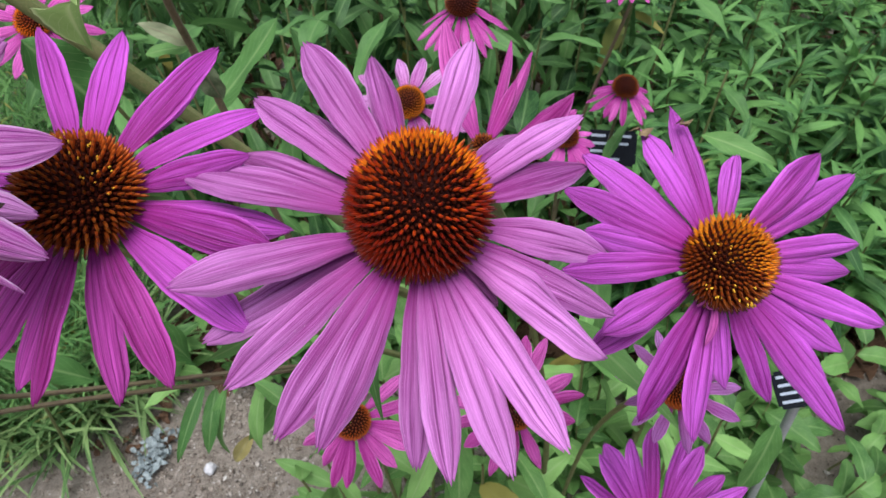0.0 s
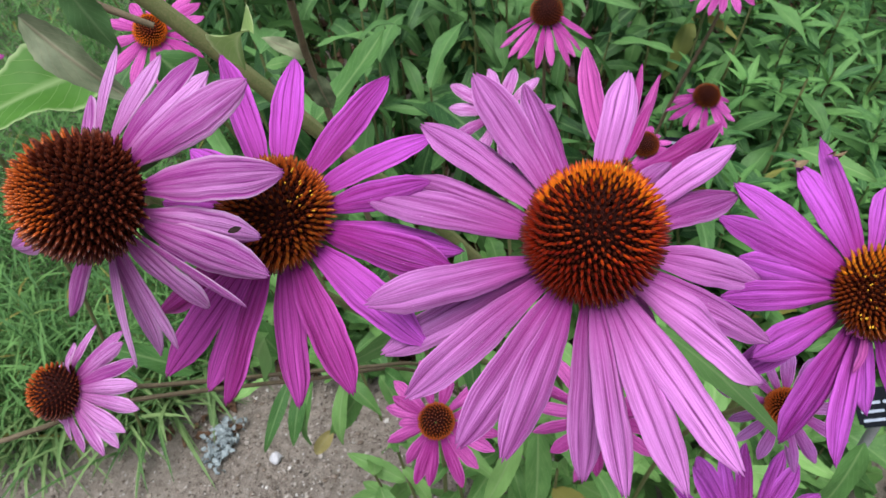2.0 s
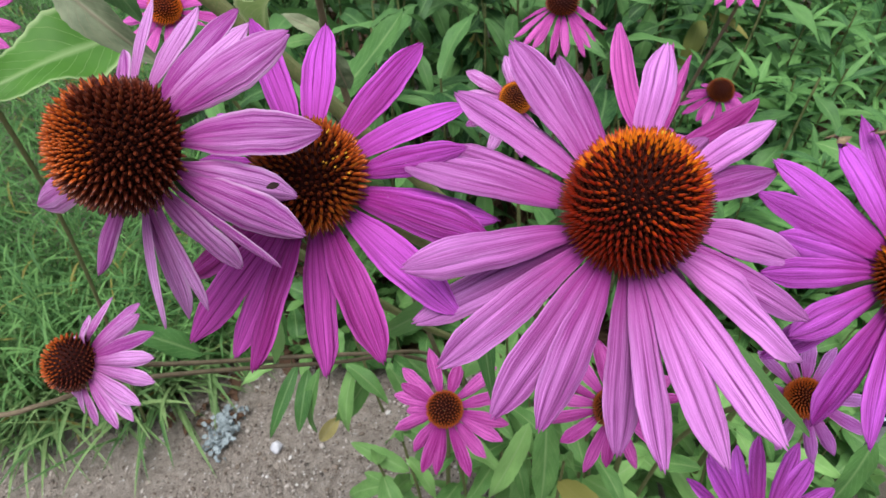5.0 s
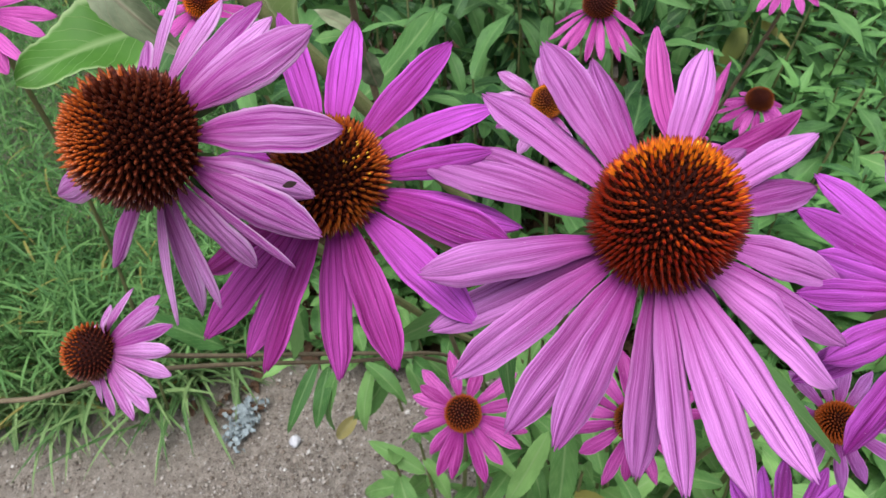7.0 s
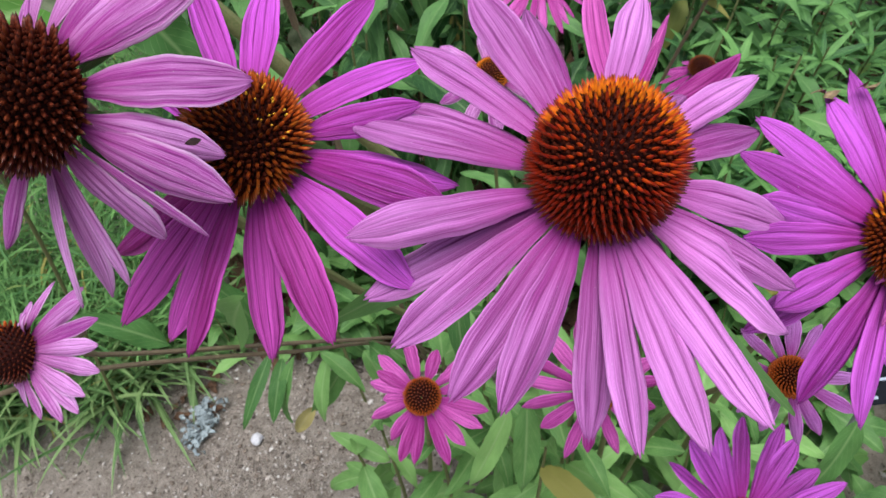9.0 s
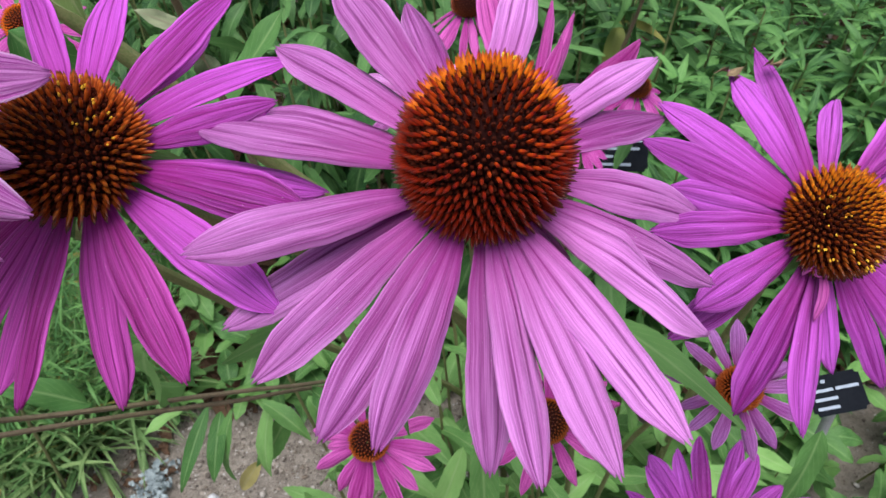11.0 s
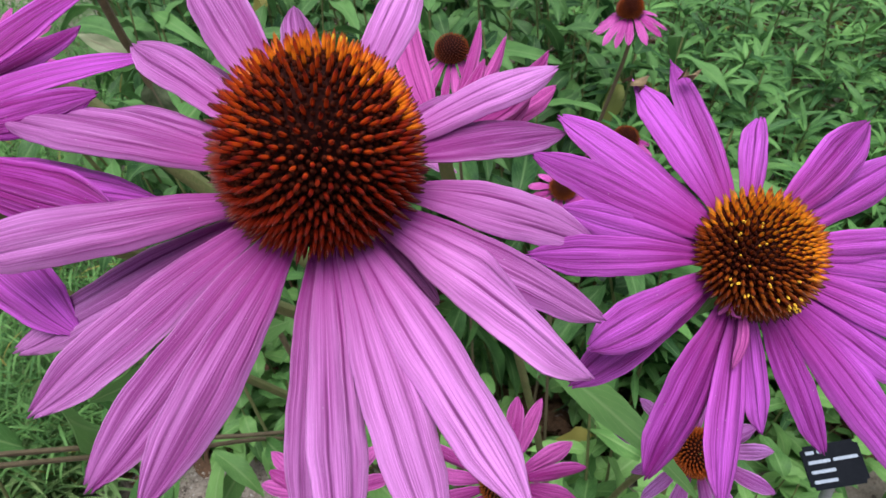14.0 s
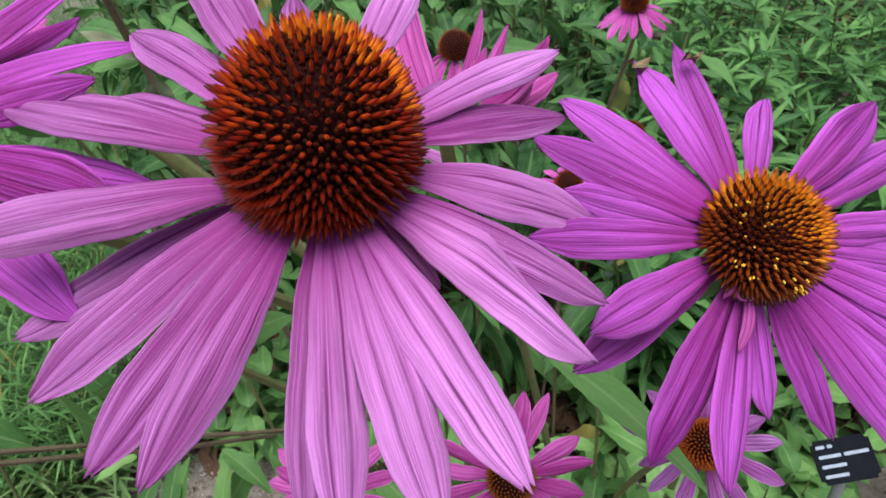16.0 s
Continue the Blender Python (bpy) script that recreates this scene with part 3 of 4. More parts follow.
def stone_piece(r, rng):
    """A low-sided rounded stone."""
    th = np.linspace(0, 2 * math.pi, 6)
    prof = [(0.9, -0.5), (1.0, 0.0), (0.72, 0.5), (0.05, 0.7)]
    sx, sy, sz = rng.uniform(0.7, 1.3), rng.uniform(0.7, 1.3), rng.uniform(0.5, 0.9)
    tw = [rng.uniform(0.8, 1.2) for _ in th]
    tw[-1] = tw[0]
    V = np.array([[(r * sx * w * q * np.cos(t), r * sy * w * q * np.sin(t), r * sz * h) for t, q in zip(th, tw)] for w, h in prof])
    U = np.array([[(t / 6.3, h) for t in th] for w, h in prof])
    return V.reshape(-1, 3), grid_faces(4, 6), U.reshape(-1, 2)


def gravel():
    rng, heap = random.Random(5), Heap()
    stock = [stone_piece(1.0, rng) for _ in range(40)]
    for k in range(24000):
        if k < 20000:
            x, y = rng.uniform(-0.95, 0.06), rng.uniform(0.24, 0.64)
        else:
            x, y = rng.uniform(0.06, 0.8), rng.uniform(0.3, 0.75)
        r = 0.0007 + 0.0011 * rng.random() + 0.0026 * rng.random() ** 12
        heap.add(rng.choice(stock), pose(x, y, rng.uniform(-0.006, 0.002), 0, 0, rng.uniform(0, 360)) @ Matrix.Scale(r, 4))
    tagged(new("gravel", heap.mesh("gravel", MAT["pebble"])), "fine grey and tan gravel strewn on the soil", "gravel", kind="stuff")


gravel()


# ---- background planting ----
def leafy_plant(stalk_points, leaves, meshes, thick, label, group):
    """One plant: its stalk, and every leaf a piece of its own."""
    foot = Vector(stalk_points[0])
    ob = new("leafy_plant")
    ob.matrix_basis = Matrix.Translation(foot)
    tagged(ob, label, "plant", group)
    stem(ob, stalk_points, thick, thick * 0.5)
    for kind, m in leaves:
        part("leaf", meshes[kind], ob, "", Matrix.Translation(-foot) @ m)
    return ob


def narrow_leaf_bed():
    """Upright stalks with whorls of narrow willow-like leaves; the near ones stand singly."""
    rng, far, stalks = random.Random(11), Heap(), Heap()
    kinds = [blade(1.0, w, 3, 8, 0.35, c, 0.05, 0.38, ph) for w, c, ph in ((0.18, 0.25, 0), (0.21, 0.5, 1), (0.15, 0.1, 2), (0.19, 0.7, 3))]
    meshes = [mesh_of("leaf", *k, MAT["willow_piece"]) for k in kinds]
    y = 0.62
    while y < 2.9:
        gap = 0.072 + 0.024 * (y - 0.6)
        x = 0.24 + 0.05 * (y - 0.6)
        while x < 0.75 + 0.75 * y:
            px, py = x + rng.uniform(-0.4, 0.4) * gap, y + rng.uniform(-0.4, 0.4) * gap
            h = rng.uniform(0.24, 0.40) + 0.05 * min(1, max(0, py - 0.7))
            tilt = (rng.uniform(-0.06, 0.06), rng.uniform(-0.09, 0.02))
            foot, top = Vector((px, py, -0.02)), Vector((px + tilt[0], py + tilt[1], h))
            line = [foot, foot.lerp(top, 0.5) + Vector((0.006, 0, 0)), top]
            whorls, leaves = 11 if py < 1.4 else 7, []
            for k in range(whorls):
                f = 0.30 + 0.70 * (k + rng.random() * 0.5) / whorls
                at = foot.lerp(top, min(1, f))
                turn = rng.uniform(0, 360)
                for j in range(3 if k < whorls - 1 else 7):
                    size = rng.uniform(0.055, 0.095) * (1 - 0.4 * max(0, f - 0.8) / 0.2)
                    lift = rng.uniform(-5, 35) + 35 * max(0, f - 0.85) / 0.15
                    m = Matrix.Translation(at) @ pose(0, 0, 0, rng.uniform(-25, 25), -lift, turn + j * (120 if k < whorls - 1 else 51) + rng.uniform(-20, 20)) @ Matrix.Scale(size, 4)
                    leaves.append((rng.randrange(4), m))
            if py < 0.90 and px < 0.95:
                leafy_plant(line, leaves, meshes, 0.0025, "upright green plant with whorls of narrow pointed leaves", "narrow-leaved plants")
            else:
                stalks.add(tube(line, 0.0025, 0.0012, 5, 3))
                for kind, m in leaves:
                    far.add(kinds[kind], m)
            x += gap
        y += gap * 0.9
    bed = tagged(new("narrow_leaf_plants", far.mesh("narrow_leaves", MAT["willow"])), "dense green plants with narrow willow-like leaves", "plants", kind="stuff")
    part("stalks", stalks.mesh("stalks", MAT["stem"]), bed)


def broad_leaf_bed():
    """Taller leafy stalks with drooping broader leaves, dark gaps between."""
    rng, far, stalks = random.Random(12), Heap(), Heap()
    kinds = [blade(1.0, w, 5, 10, 0.3, c, 0.12, 0.42, ph) for w, c, ph in ((0.24, 0.5, 0), (0.20, 0.9, 1), (0.27, 0.7, 2), (0.17, 0.3, 3))]
    meshes = [mesh_of("leaf", *k, MAT["broad_piece"]) for k in kinds]
    for _ in range(235):
        y = rng.uniform(0.66, 2.6)
        x = rng.uniform(-0.38 - 0.45 * (y - 0.6), 0.30 + 0.02 * (y - 0.6))
        h = rng.uniform(0.30, 0.52)
        foot, top = Vector((x, y, -0.02)), Vector((x + rng.uniform(-0.08, 0.08), y + rng.uniform(-0.1, 0.04), h))
        line, leaves = [foot, foot.lerp(top, 0.5) + Vector((0.01, 0.0, 0)), top], []
        for k in range(12):
            f = 0.40 + 0.60 * k / 11
            size = rng.uniform(0.075, 0.145)
            # the lower leaves hang, the top ones stand
            fall = rng.uniform(-5, 60) if f < 0.85 else rng.uniform(-45, 20)
            m = Matrix.Translation(foot.lerp(top, f)) @ pose(0, 0, 0, rng.uniform(-40, 40), fall, k * 137.5 + rng.uniform(-25, 25)) @ Matrix.Scale(size, 4)
            leaves.append((rng.randrange(4), m))
        if y < 1.05:
            leafy_plant(line, leaves, meshes, 0.003, "leafy green stalk with drooping broad leaves", "broad-leaved plants")
        else:
            stalks.add(tube(line, 0.003, 0.0015, 5, 3))
            for kind, m in leaves:
                far.add(kinds[kind], m)
    bed = tagged(new("broad_leaf_plants", far.mesh("broad_leaves", MAT["broad"])), "dark green leafy stalks with drooping leaves", "plants", kind="stuff")
    part("stalks", stalks.mesh("stalks", MAT["stem"]), bed)


def thread_leaf_bed():
    """A feathery mass of thread-thin leaves."""
    rng, leaves = random.Random(13), Heap()
    kinds = [blade(1.0, w, 3, 5, 0.3, c, 0.0, 0.45) for w, c in ((0.06, 0.3), (0.045, 0.6), (0.05, -0.2), (0.065, 0.9))]
    for _ in range(3600):
        y = rng.uniform(0.42, 2.4)
        x = rng.uniform(-1.1 - 0.75 * y, -0.42 - 0.06 * y)
        if y < 0.56 - 0.35 * (-0.42 - x):
            continue
        h = rng.uniform(0.12, 0.27)
        foot, top = Vector((x, y, 0)), Vector((x + rng.uniform(-0.06, 0.06), y + rng.uniform(-0.08, 0.03), h))
        for k in range(16):
            f = 0.15 + 0.85 * k / 15
            m = Matrix.Translation(foot.lerp(top, f)) @ pose(0, 0, 0, 0, rng.uniform(-60, 5), rng.uniform(0, 360)) @ Matrix.Scale(rng.uniform(0.035, 0.07), 4)
            leaves.add(rng.choice(kinds), m)
    tagged(new("feathery_plants", leaves.mesh("thread_leaves", MAT["thread"])), "feathery light green plants with thread-thin leaves", "plants", kind="stuff")


def grass_tufts():
    """Longer strap blades that fall over the gravel."""
    rng, leaves = random.Random(14), Heap()
    kinds = [blade(1.0, w, 3, 8, 0.35, c, 0.0, 0.3) for w, c in ((0.042, 0.6), (0.034, 0.9), (0.038, 0.3))]
    for _ in range(150):
        x, y = rng.uniform(-0.90, -0.47), rng.uniform(0.42, 0.64)
        if y < 0.50 and x > -0.56 or x > -0.52 and y < 0.56:
            continue
        for k in range(16):
            m = pose(x + rng.uniform(-0.02, 0.02), y + rng.uniform(-0.02, 0.02), 0.0, 0, rng.uniform(-80, -25), rng.uniform(0, 360)) @ Matrix.Scale(rng.uniform(0.09, 0.20), 4)
            leaves.add(rng.choice(kinds), m)
    tagged(new("grass", leaves.mesh("grass_blades", MAT["grass"])), "pale green grass blades falling over the gravel", "grass", kind="stuff")


def low_leaf_bed():
    """Low leafy growth over the soil under the flowers."""
    rng = random.Random(15)
    kinds = [blade(1.0, w, 5, 9, 0.25, c, 0.12, 0.4, ph, 0.10) for w, c, ph in ((0.42, 0.5, 0), (0.36, 0.8, 1), (0.5, 0.3, 2))]
    meshes = [mesh_of("leaf", *k, MAT["low_piece"]) for k in kinds]
    for k in range(345):
        x, y = (rng.uniform(0.0, 1.0), rng.uniform(0.28, 0.78)) if k < 300 else (rng.uniform(-0.42, -0.04), rng.uniform(0.55, 0.72))
        if rng.random() < 0.3 or (0.5 < x < 0.8 and 0.5 < y < 0.66):
            continue
        foot, top = Vector((x, y, -0.02)), Vector((x + rng.uniform(-0.03, 0.03), y + rng.uniform(-0.03, 0.03), rng.uniform(0.05, 0.20)))
        leaves = []
        for k in range(7):
            m = Matrix.Translation(foot.lerp(top, 0.4 + 0.1 * k)) @ pose(0, 0, 0, rng.uniform(-20, 20), rng.uniform(-40, 20), k * 137.5 + rng.uniform(-30, 30)) @ Matrix.Scale(rng.uniform(0.035, 0.07), 4)
            leaves.append((rng.randrange(3), m))
        leafy_plant([foot, foot.lerp(top, 0.5) + Vector((0.003, 0, 0)), top], leaves, meshes, 0.0016, "low bright green leafy plant over the soil", "low leafy plants")


def basal_leaves():
    """The coneflowers' own foliage, large pointed leaves at knee height on short shoots."""
    rng = random.Random(16)
    kinds = [blade(1.0, w, 7, 16, 0.25, c, 0.12, 0.4, ph, 0.06) for w, c, ph in ((0.25, 0.5, 0), (0.21, 0.8, 1), (0.28, 0.3, 2))]
    meshes = [mesh_of("leaf", *k, MAT["basal_piece"]) for k in kinds]
    for _ in range(26):
        x, y = rng.uniform(-0.14, 0.26), rng.uniform(0.26, 0.50)
        if x < -0.05 and rng.random() < 0.7:
            continue
        foot, top = Vector((x, y, -0.02)), Vector((x + rng.uniform(-0.03, 0.03), y + rng.uniform(-0.05, 0.01), rng.uniform(0.24, 0.36)))
        leaves = []
        for k in range(7):
            at = foot.lerp(top, 0.4 + 0.1 * k)
            m = Matrix.Translation(at) @ pose(0, 0, 0, rng.uniform(-30, 30), rng.uniform(-35, 40), k * 137.5 + rng.uniform(-30, 30)) @ Matrix.Scale(rng.uniform(0.055, 0.095), 4)
            leaves.append((rng.randrange(3), m))
        leafy_plant([foot, foot.lerp(top, 0.5) + Vector((0.005, 0, 0)), top], leaves, meshes, 0.0025, "coneflower shoot with large pointed green leaves", "coneflower shoots")


def shade_litter():
    """Dark fallen leaves and humus under the taller plants, also standing for their shade."""
    rng, heap = random.Random(17), Heap()
    kinds = [blade(1.0, w, 3, 6, 0.5, c, 0.2, 0.45) for w, c in ((0.45, 0.7), (0.35, -0.6), (0.5, 0.3))]
    for _ in range(9000):
        y = 0.60 + 2.0 * rng.random() ** 1.5
        x = rng.uniform(-0.42 - 0.45 * (y - 0.6), 0.9 + 0.5 * (y - 0.6))
        heap.add(rng.choice(kinds), pose(x, y, rng.uniform(0.001, 0.012), rng.uniform(-30, 30), rng.uniform(-20, 15), rng.uniform(0, 360)) @ Matrix.Scale(rng.uniform(0.03, 0.065), 4))
    tagged(new("shade_litter", heap.mesh("shade_litter", MAT["litter"])), "dark brown fallen leaves, also standing for shade under the plants", "leaf litter", kind="stuff")


shade_litter()
narrow_leaf_bed()
broad_leaf_bed()
thread_leaf_bed()
grass_tufts()
low_leaf_bed()
basal_leaves()


# ---- the four large flowers ----
def big_flower():
    rng = random.Random(21)
    # orange kind on the far side paints in light coming from behind
    ob = flower_base((0.0008, 0.1202, 0.7462), (0.107, -0.359, 0.927), "large dusty-pink coneflower with a broad red-orange cone", 0.0144, 0.0254, 720, "spike_red", True, 0.0042, 0.00039, ring="spike_shade_maroon", ring_from=0.95, vivid="spike_orange", side=(0.2, 1), from_side=0.22, crowd=0.51, small=0.8)

    def p(az, reach, rise, width=10, bow=4, blunt=0.65, **more):
        petal(ob, rng, "dusty", 0.0105, az, reach, rise, 0.93 * width, bow, blunt=blunt, **more)
    p(-159.2, 57.1, 5.8, 11.2, 3)
    p(-152.3, 56.9, -13.9, 10.5, 2, low=-1.5)
    p(-138.7, 57.5, -12.8, 10.6, 3)
    p(-121.2, 57.9, -9.6, 10.6, 3)
    p(-110.8, 56.1, -4, 10.0, 3)
    p(-88.6, 54.9, -16.9, 9.8, 4, low=-1)
    p(-82, 59.3, -5.0, 9.4, 2)
    p(-70, 61.4, -1.7, 10.0, 3)
    p(-58.7, 61.8, 2.3, 10.8, 3)
    p(-37.9, 26.2, -9.7, 5.7, 1, low=-3)
    p(-30.8, 55.2, -13.9, 14.0, 0, kink=(0.46, 6.5, -26), blunt=0.9)
    p(-19.5, 53.5, -12, 10.2, 6, low=-1)
    p(-3.2, 49.9, -11.2, 10.6, 6)
    p(28.2, 53.1, -12.3, 10.8, 5)
    p(39.5, 57.8, -5.3, 8.8, 4)
    p(50, 45, -12, 8.6, 4, low=-1)
    p(76.1, 57.5, 0.4, 10.4, 4)
    p(103.3, 60.9, -12.5, 9.6, 4)
    p(122.5, 56.8, 5.2, 11.6, 4)
    p(132, 52.1, -10, 8.8, 4, low=-1.5)
    p(138.5, 59.2, -7.7, 11.2, 5)
    p(153.6, 53.7, -10.7, 10, 4, low=-1.5)
    p(169, 59.9, 1.2, 11.0, 4)
    stem(ob, [(0.0008, 0.1206, 0.7445), (0.001, 0.150, 0.712), (0.004, 0.235, 0.60), (0.012, 0.33, 0.40), (0.02, 0.40, -0.02)], 0.0024, 0.0034)
    return ob


def right_flower():
    rng = random.Random(22)
    ob = flower_base((0.0810, 0.1301, 0.7206), (0.33, -0.68, 0.65), "magenta coneflower with a golden cone and ragged petal tips", 0.0110, 0.0132, 520, "spike_brown", True, 0.0036, 0.00040, vivid="spike_gold", side=(0.55, 0.8), from_side=-0.05, crowd=0.66, small=0.42)

    def p(az, reach, rise, width=10, bow=3, **more):
        petal(ob, rng, "magenta", 0.0075, az, reach, rise, width, bow, **more)
    p(-179.3, 48.6, 2.6, 8, 1)
    p(-152.3, 38.5, -3.1, 9.5, 2)
    p(-139.9, 40.7, -15.2, 9, 2, low=-1.5)
    p(-110.8, 48.3, -11.5, 10, 3)
    p(-97.4, 49.9, -1.9, 9, 1)
    p(-79.9, 36.9, -3.1, 8, 2, low=-1.5)
    p(-63.7, 45.8, -1.8, 7.5, 2, low=-1)
    p(-47.1, 71.2, -3.1, 9.5, 3)
    p(-42.3, 58.6, -3.1, 9, 3, low=-1.2)
    p(-30, 56.4, -3.1, 9.5, 3, low=-1)
    p(-18.3, 68, -3.1, 9, 3)
    p(-4.9, 51.8, -3.1, 8.5, 3, low=-1)
    p(4.3, 54.4, -3.1, 8.5, 3)
    p(25.4, 58, -3.1, 9.5, 3)
    p(41.1, 45.6, 1.5, 10, 3)
    p(77.1, 30, 0, 7, 1, torn=-0.03, blunt=1.4)
    p(100.3, 44.4, -9.4, 7.3, 3, torn=0.06)
    p(121.5, 42.3, -3.1, 8, 3, torn=0.05)
    p(139.1, 45.6, -11.5, 9, 3)
    p(154.6, 47.5, -6.9, 9, 2)
    p(166.5, 39.5, -3.1, 8, 2, low=-1)
    stem(ob, [(0.0808, 0.131, 0.719), (0.098, 0.160, 0.690), (0.145, 0.240, 0.58), (0.175, 0.32, 0.36), (0.18, 0.36, -0.02)], 0.0022, 0.0032)
    return ob


def violet_flower():
    rng = random.Random(23)
    ob = flower_base((-0.0777, 0.1237, 0.7516), (-0.115, -0.501, 0.858), "violet coneflower with drooping petals and a brown-orange cone", 0.0122, 0.0160, 400, "spike_brown", True, 0.0044, 0.00044, vivid="spike_rust", side=(0.3, 1), from_side=0.25, crowd=0.58, small=0.55)

    def p(az, reach, rise, width=10, bow=4, **more):
        # lower petals take the pinker copy, coloured as if light came through
        petal(ob, rng, "violet_lit" if -160 < az < -60 else "violet", 0.0085, az, reach, rise, width, bow, blunt=0.25, **more)
    p(-150, 46, -10, 10)
    p(-130.9, 53.9, -10.9, 10)
    p(-116.4, 49.4, -10.9, 9.5)
    p(-108, 50.2, -9, 9)
    p(-88, 47.8, -16.1, 9, 4, low=-1)
    p(-66.8, 47.8, -10.9, 10.5, 3)
    p(-39.7, 49, -10.5, 10.5, 4)
    p(-16.4, 47.6, -3.1, 10.5, 4)
    p(-7.4, 46.4, -11.3, 9, 4, low=-1)
    p(14, 40, -1, 8, 3)
    p(38.8, 45.3, -15, 9.5, 6)
    p(63.9, 51.1, -11, 10, 4)
    p(78, 48.1, -23, 9, 3, low=-1)
    p(99, 56.4, -13.8, 10, 4)
    p(118.5, 62, -6.7, 9, 3)
    p(145.7, 46, -10.9, 10)
    p(168, 45, -10, 10)
    p(-170, 45, -10, 10)
    stem(ob, [(-0.0785, 0.128, 0.744), (-0.076, 0.145, 0.722), (-0.059, 0.187, 0.666), (0.0, 0.29, 0.50), (0.04, 0.39, 0.25), (0.05, 0.42, -0.02)], 0.0022, 0.0030)
    return ob


def leaning_flower():
    rng = random.Random(24)
    ob = flower_base((-0.1023, 0.0998, 0.7803), (-0.34, -0.74, 0.57), "pale pink coneflower leaning over with a tall spiky cone", 0.0115, 0.0184, 520, "spike_amber", True, 0.0034, 0.00042, vivid="spike_rust", side=(-1, 0.1), from_side=0.28, crowd=0.80, small=0.28, young_top=0.6)

    def p(az, reach, rise, width=9, bow=3, **more):
        petal(ob, rng, "pale", 0.0095, az, reach, rise, width, bow, **more)
    p(-164, 54, -10, 9.5, 5)
    p(-127.5, 37.2, -4.6, 5, 2)
    p(-100.2, 41, -16.5, 6.5, 2)
    p(-97.9, 41, -8.1, 4, 2)
    p(-84.6, 36.3, -12.2, 3.5, 2)
    p(-66.1, 28.6, -14.2, 9, 2)
    p(-49.5, 33, -16.1, 2.4, 2, low=0.5)
    p(-33.7, 32.3, -17.3, 9, 3)
    p(-22.1, 25.8, -18.4, 8, 4)
    p(9.7, 27.7, -22.7, 10, 6)
    p(43.8, 34.7, -14.2, 10, 4)
    p(61, 30, -14.2, 8, 3)
    p(68.1, 31.6, -14.2, 6, 3)
    p(89, 30.5, -14.2, 5.5, 2)
    p(111.5, 35.9, -14.2, 3.5, 2)
    p(136.2, 32.4, -14.2, 6, 2)
    stem(ob, [(-0.1018, 0.1015, 0.779), (-0.118, 0.128, 0.758), (-0.150, 0.195, 0.68), (-0.10, 0.31, 0.46), (0.0, 0.40, 0.25), (0.02, 0.43, -0.02)], 0.0022, 0.0032)
    return ob


big, right, violet, leaning = big_flower(), right_flower(), violet_flower(), leaning_flower()


# ---- smaller flowers behind and below ----
def small_flower(centre, axis, label, mat, seed, radius=0.012, height=0.015, count=15, reach=38, rise=-10, width=9, bow=3, foot=(0.05, 0.3), bend=(0, 0.03), spikes="spike_red", arc=360, turn=0, spread=4, path=None):
    rng = random.Random(seed)
    ob = flower_base(centre, axis, label, radius, height, 300, spikes, False, 0.0028, 0.00045)
    for k in range(count):
        az = turn + (k + rng.uniform(-0.25, 0.25)) * arc / count
        petal(ob, rng, mat, radius * 0.7, az, reach * rng.uniform(0.88, 1.1), rise + rng.uniform(-spread, spread), width * rng.uniform(0.8, 1.1), bow, rng.uniform(-12, 12), 0, 0.35, 0, -rng.choice((0, 0.8)))
    c, a = Vector(centre), Vector(axis).normalized()
    low = Vector((foot[0], foot[1], -0.02))
    mid = c.lerp(low, 0.45) + Vector((bend[0], bend[1], 0.05))
    stem(ob, path or [c - a * 0.002, c - a * 0.03, mid, low], 0.0014, 0.0020, "stem_brown" if path or c.y > 0.5 else "stem")
    return ob


def hanging_flower():
    rng = random.Random(31)
    ob = flower_base((-0.1914, 0.1312, 0.6509), (-0.42, -0.58, 0.70), "small pale pink coneflower hanging on a long stalk", 0.0098, 0.0130, 300, "spike_amber", False, 0.0026, 0.0004, vivid="spike_rust", side=(-1, 0.2), from_side=0.0, young_top=0.7)

    def p(az, reach, rise, width=5.6, bow=2, **more):
        petal(ob, rng, "pale", 0.007, az, reach, rise, width, bow, **more)
    p(72, 27, -5, 6.4, 3)
    p(108, 19, -5, 5.6)
    p(58, 17, 5, 5.4, 4)
    p(45, 34, -6, 6.2)
    p(35, 35, -3, 6.0)
    p(21, 38, -5, 5.6)
    p(7, 38, -4, 6.2, 3)
    p(-7, 37, -6, 6.4)
    p(-22, 35, -4, 6.0, 3)
    p(-37, 33, -6, 6.4)
    p(-49, 31, -4, 6.0)
    p(-80, 25, -6, 5.6)
    p(-98, 21, -5, 5.0)
    p(-126, 19, -6, 5.6)
    p(150, 18, -6, 5.4)
    stem(ob, [ob.matrix_basis @ Vector((0, 0, -0.002)), ob.matrix_basis @ Vector((0.004, 0.008, -0.02)), (-0.212, 0.178, 0.580), (-0.1246, 0.2665, 0.474), (-0.085, 0.325, 0.39), (-0.055, 0.40, 0.2), (-0.05, 0.43, -0.02)], 0.0012, 0.0016, "stem_brown")
    return ob


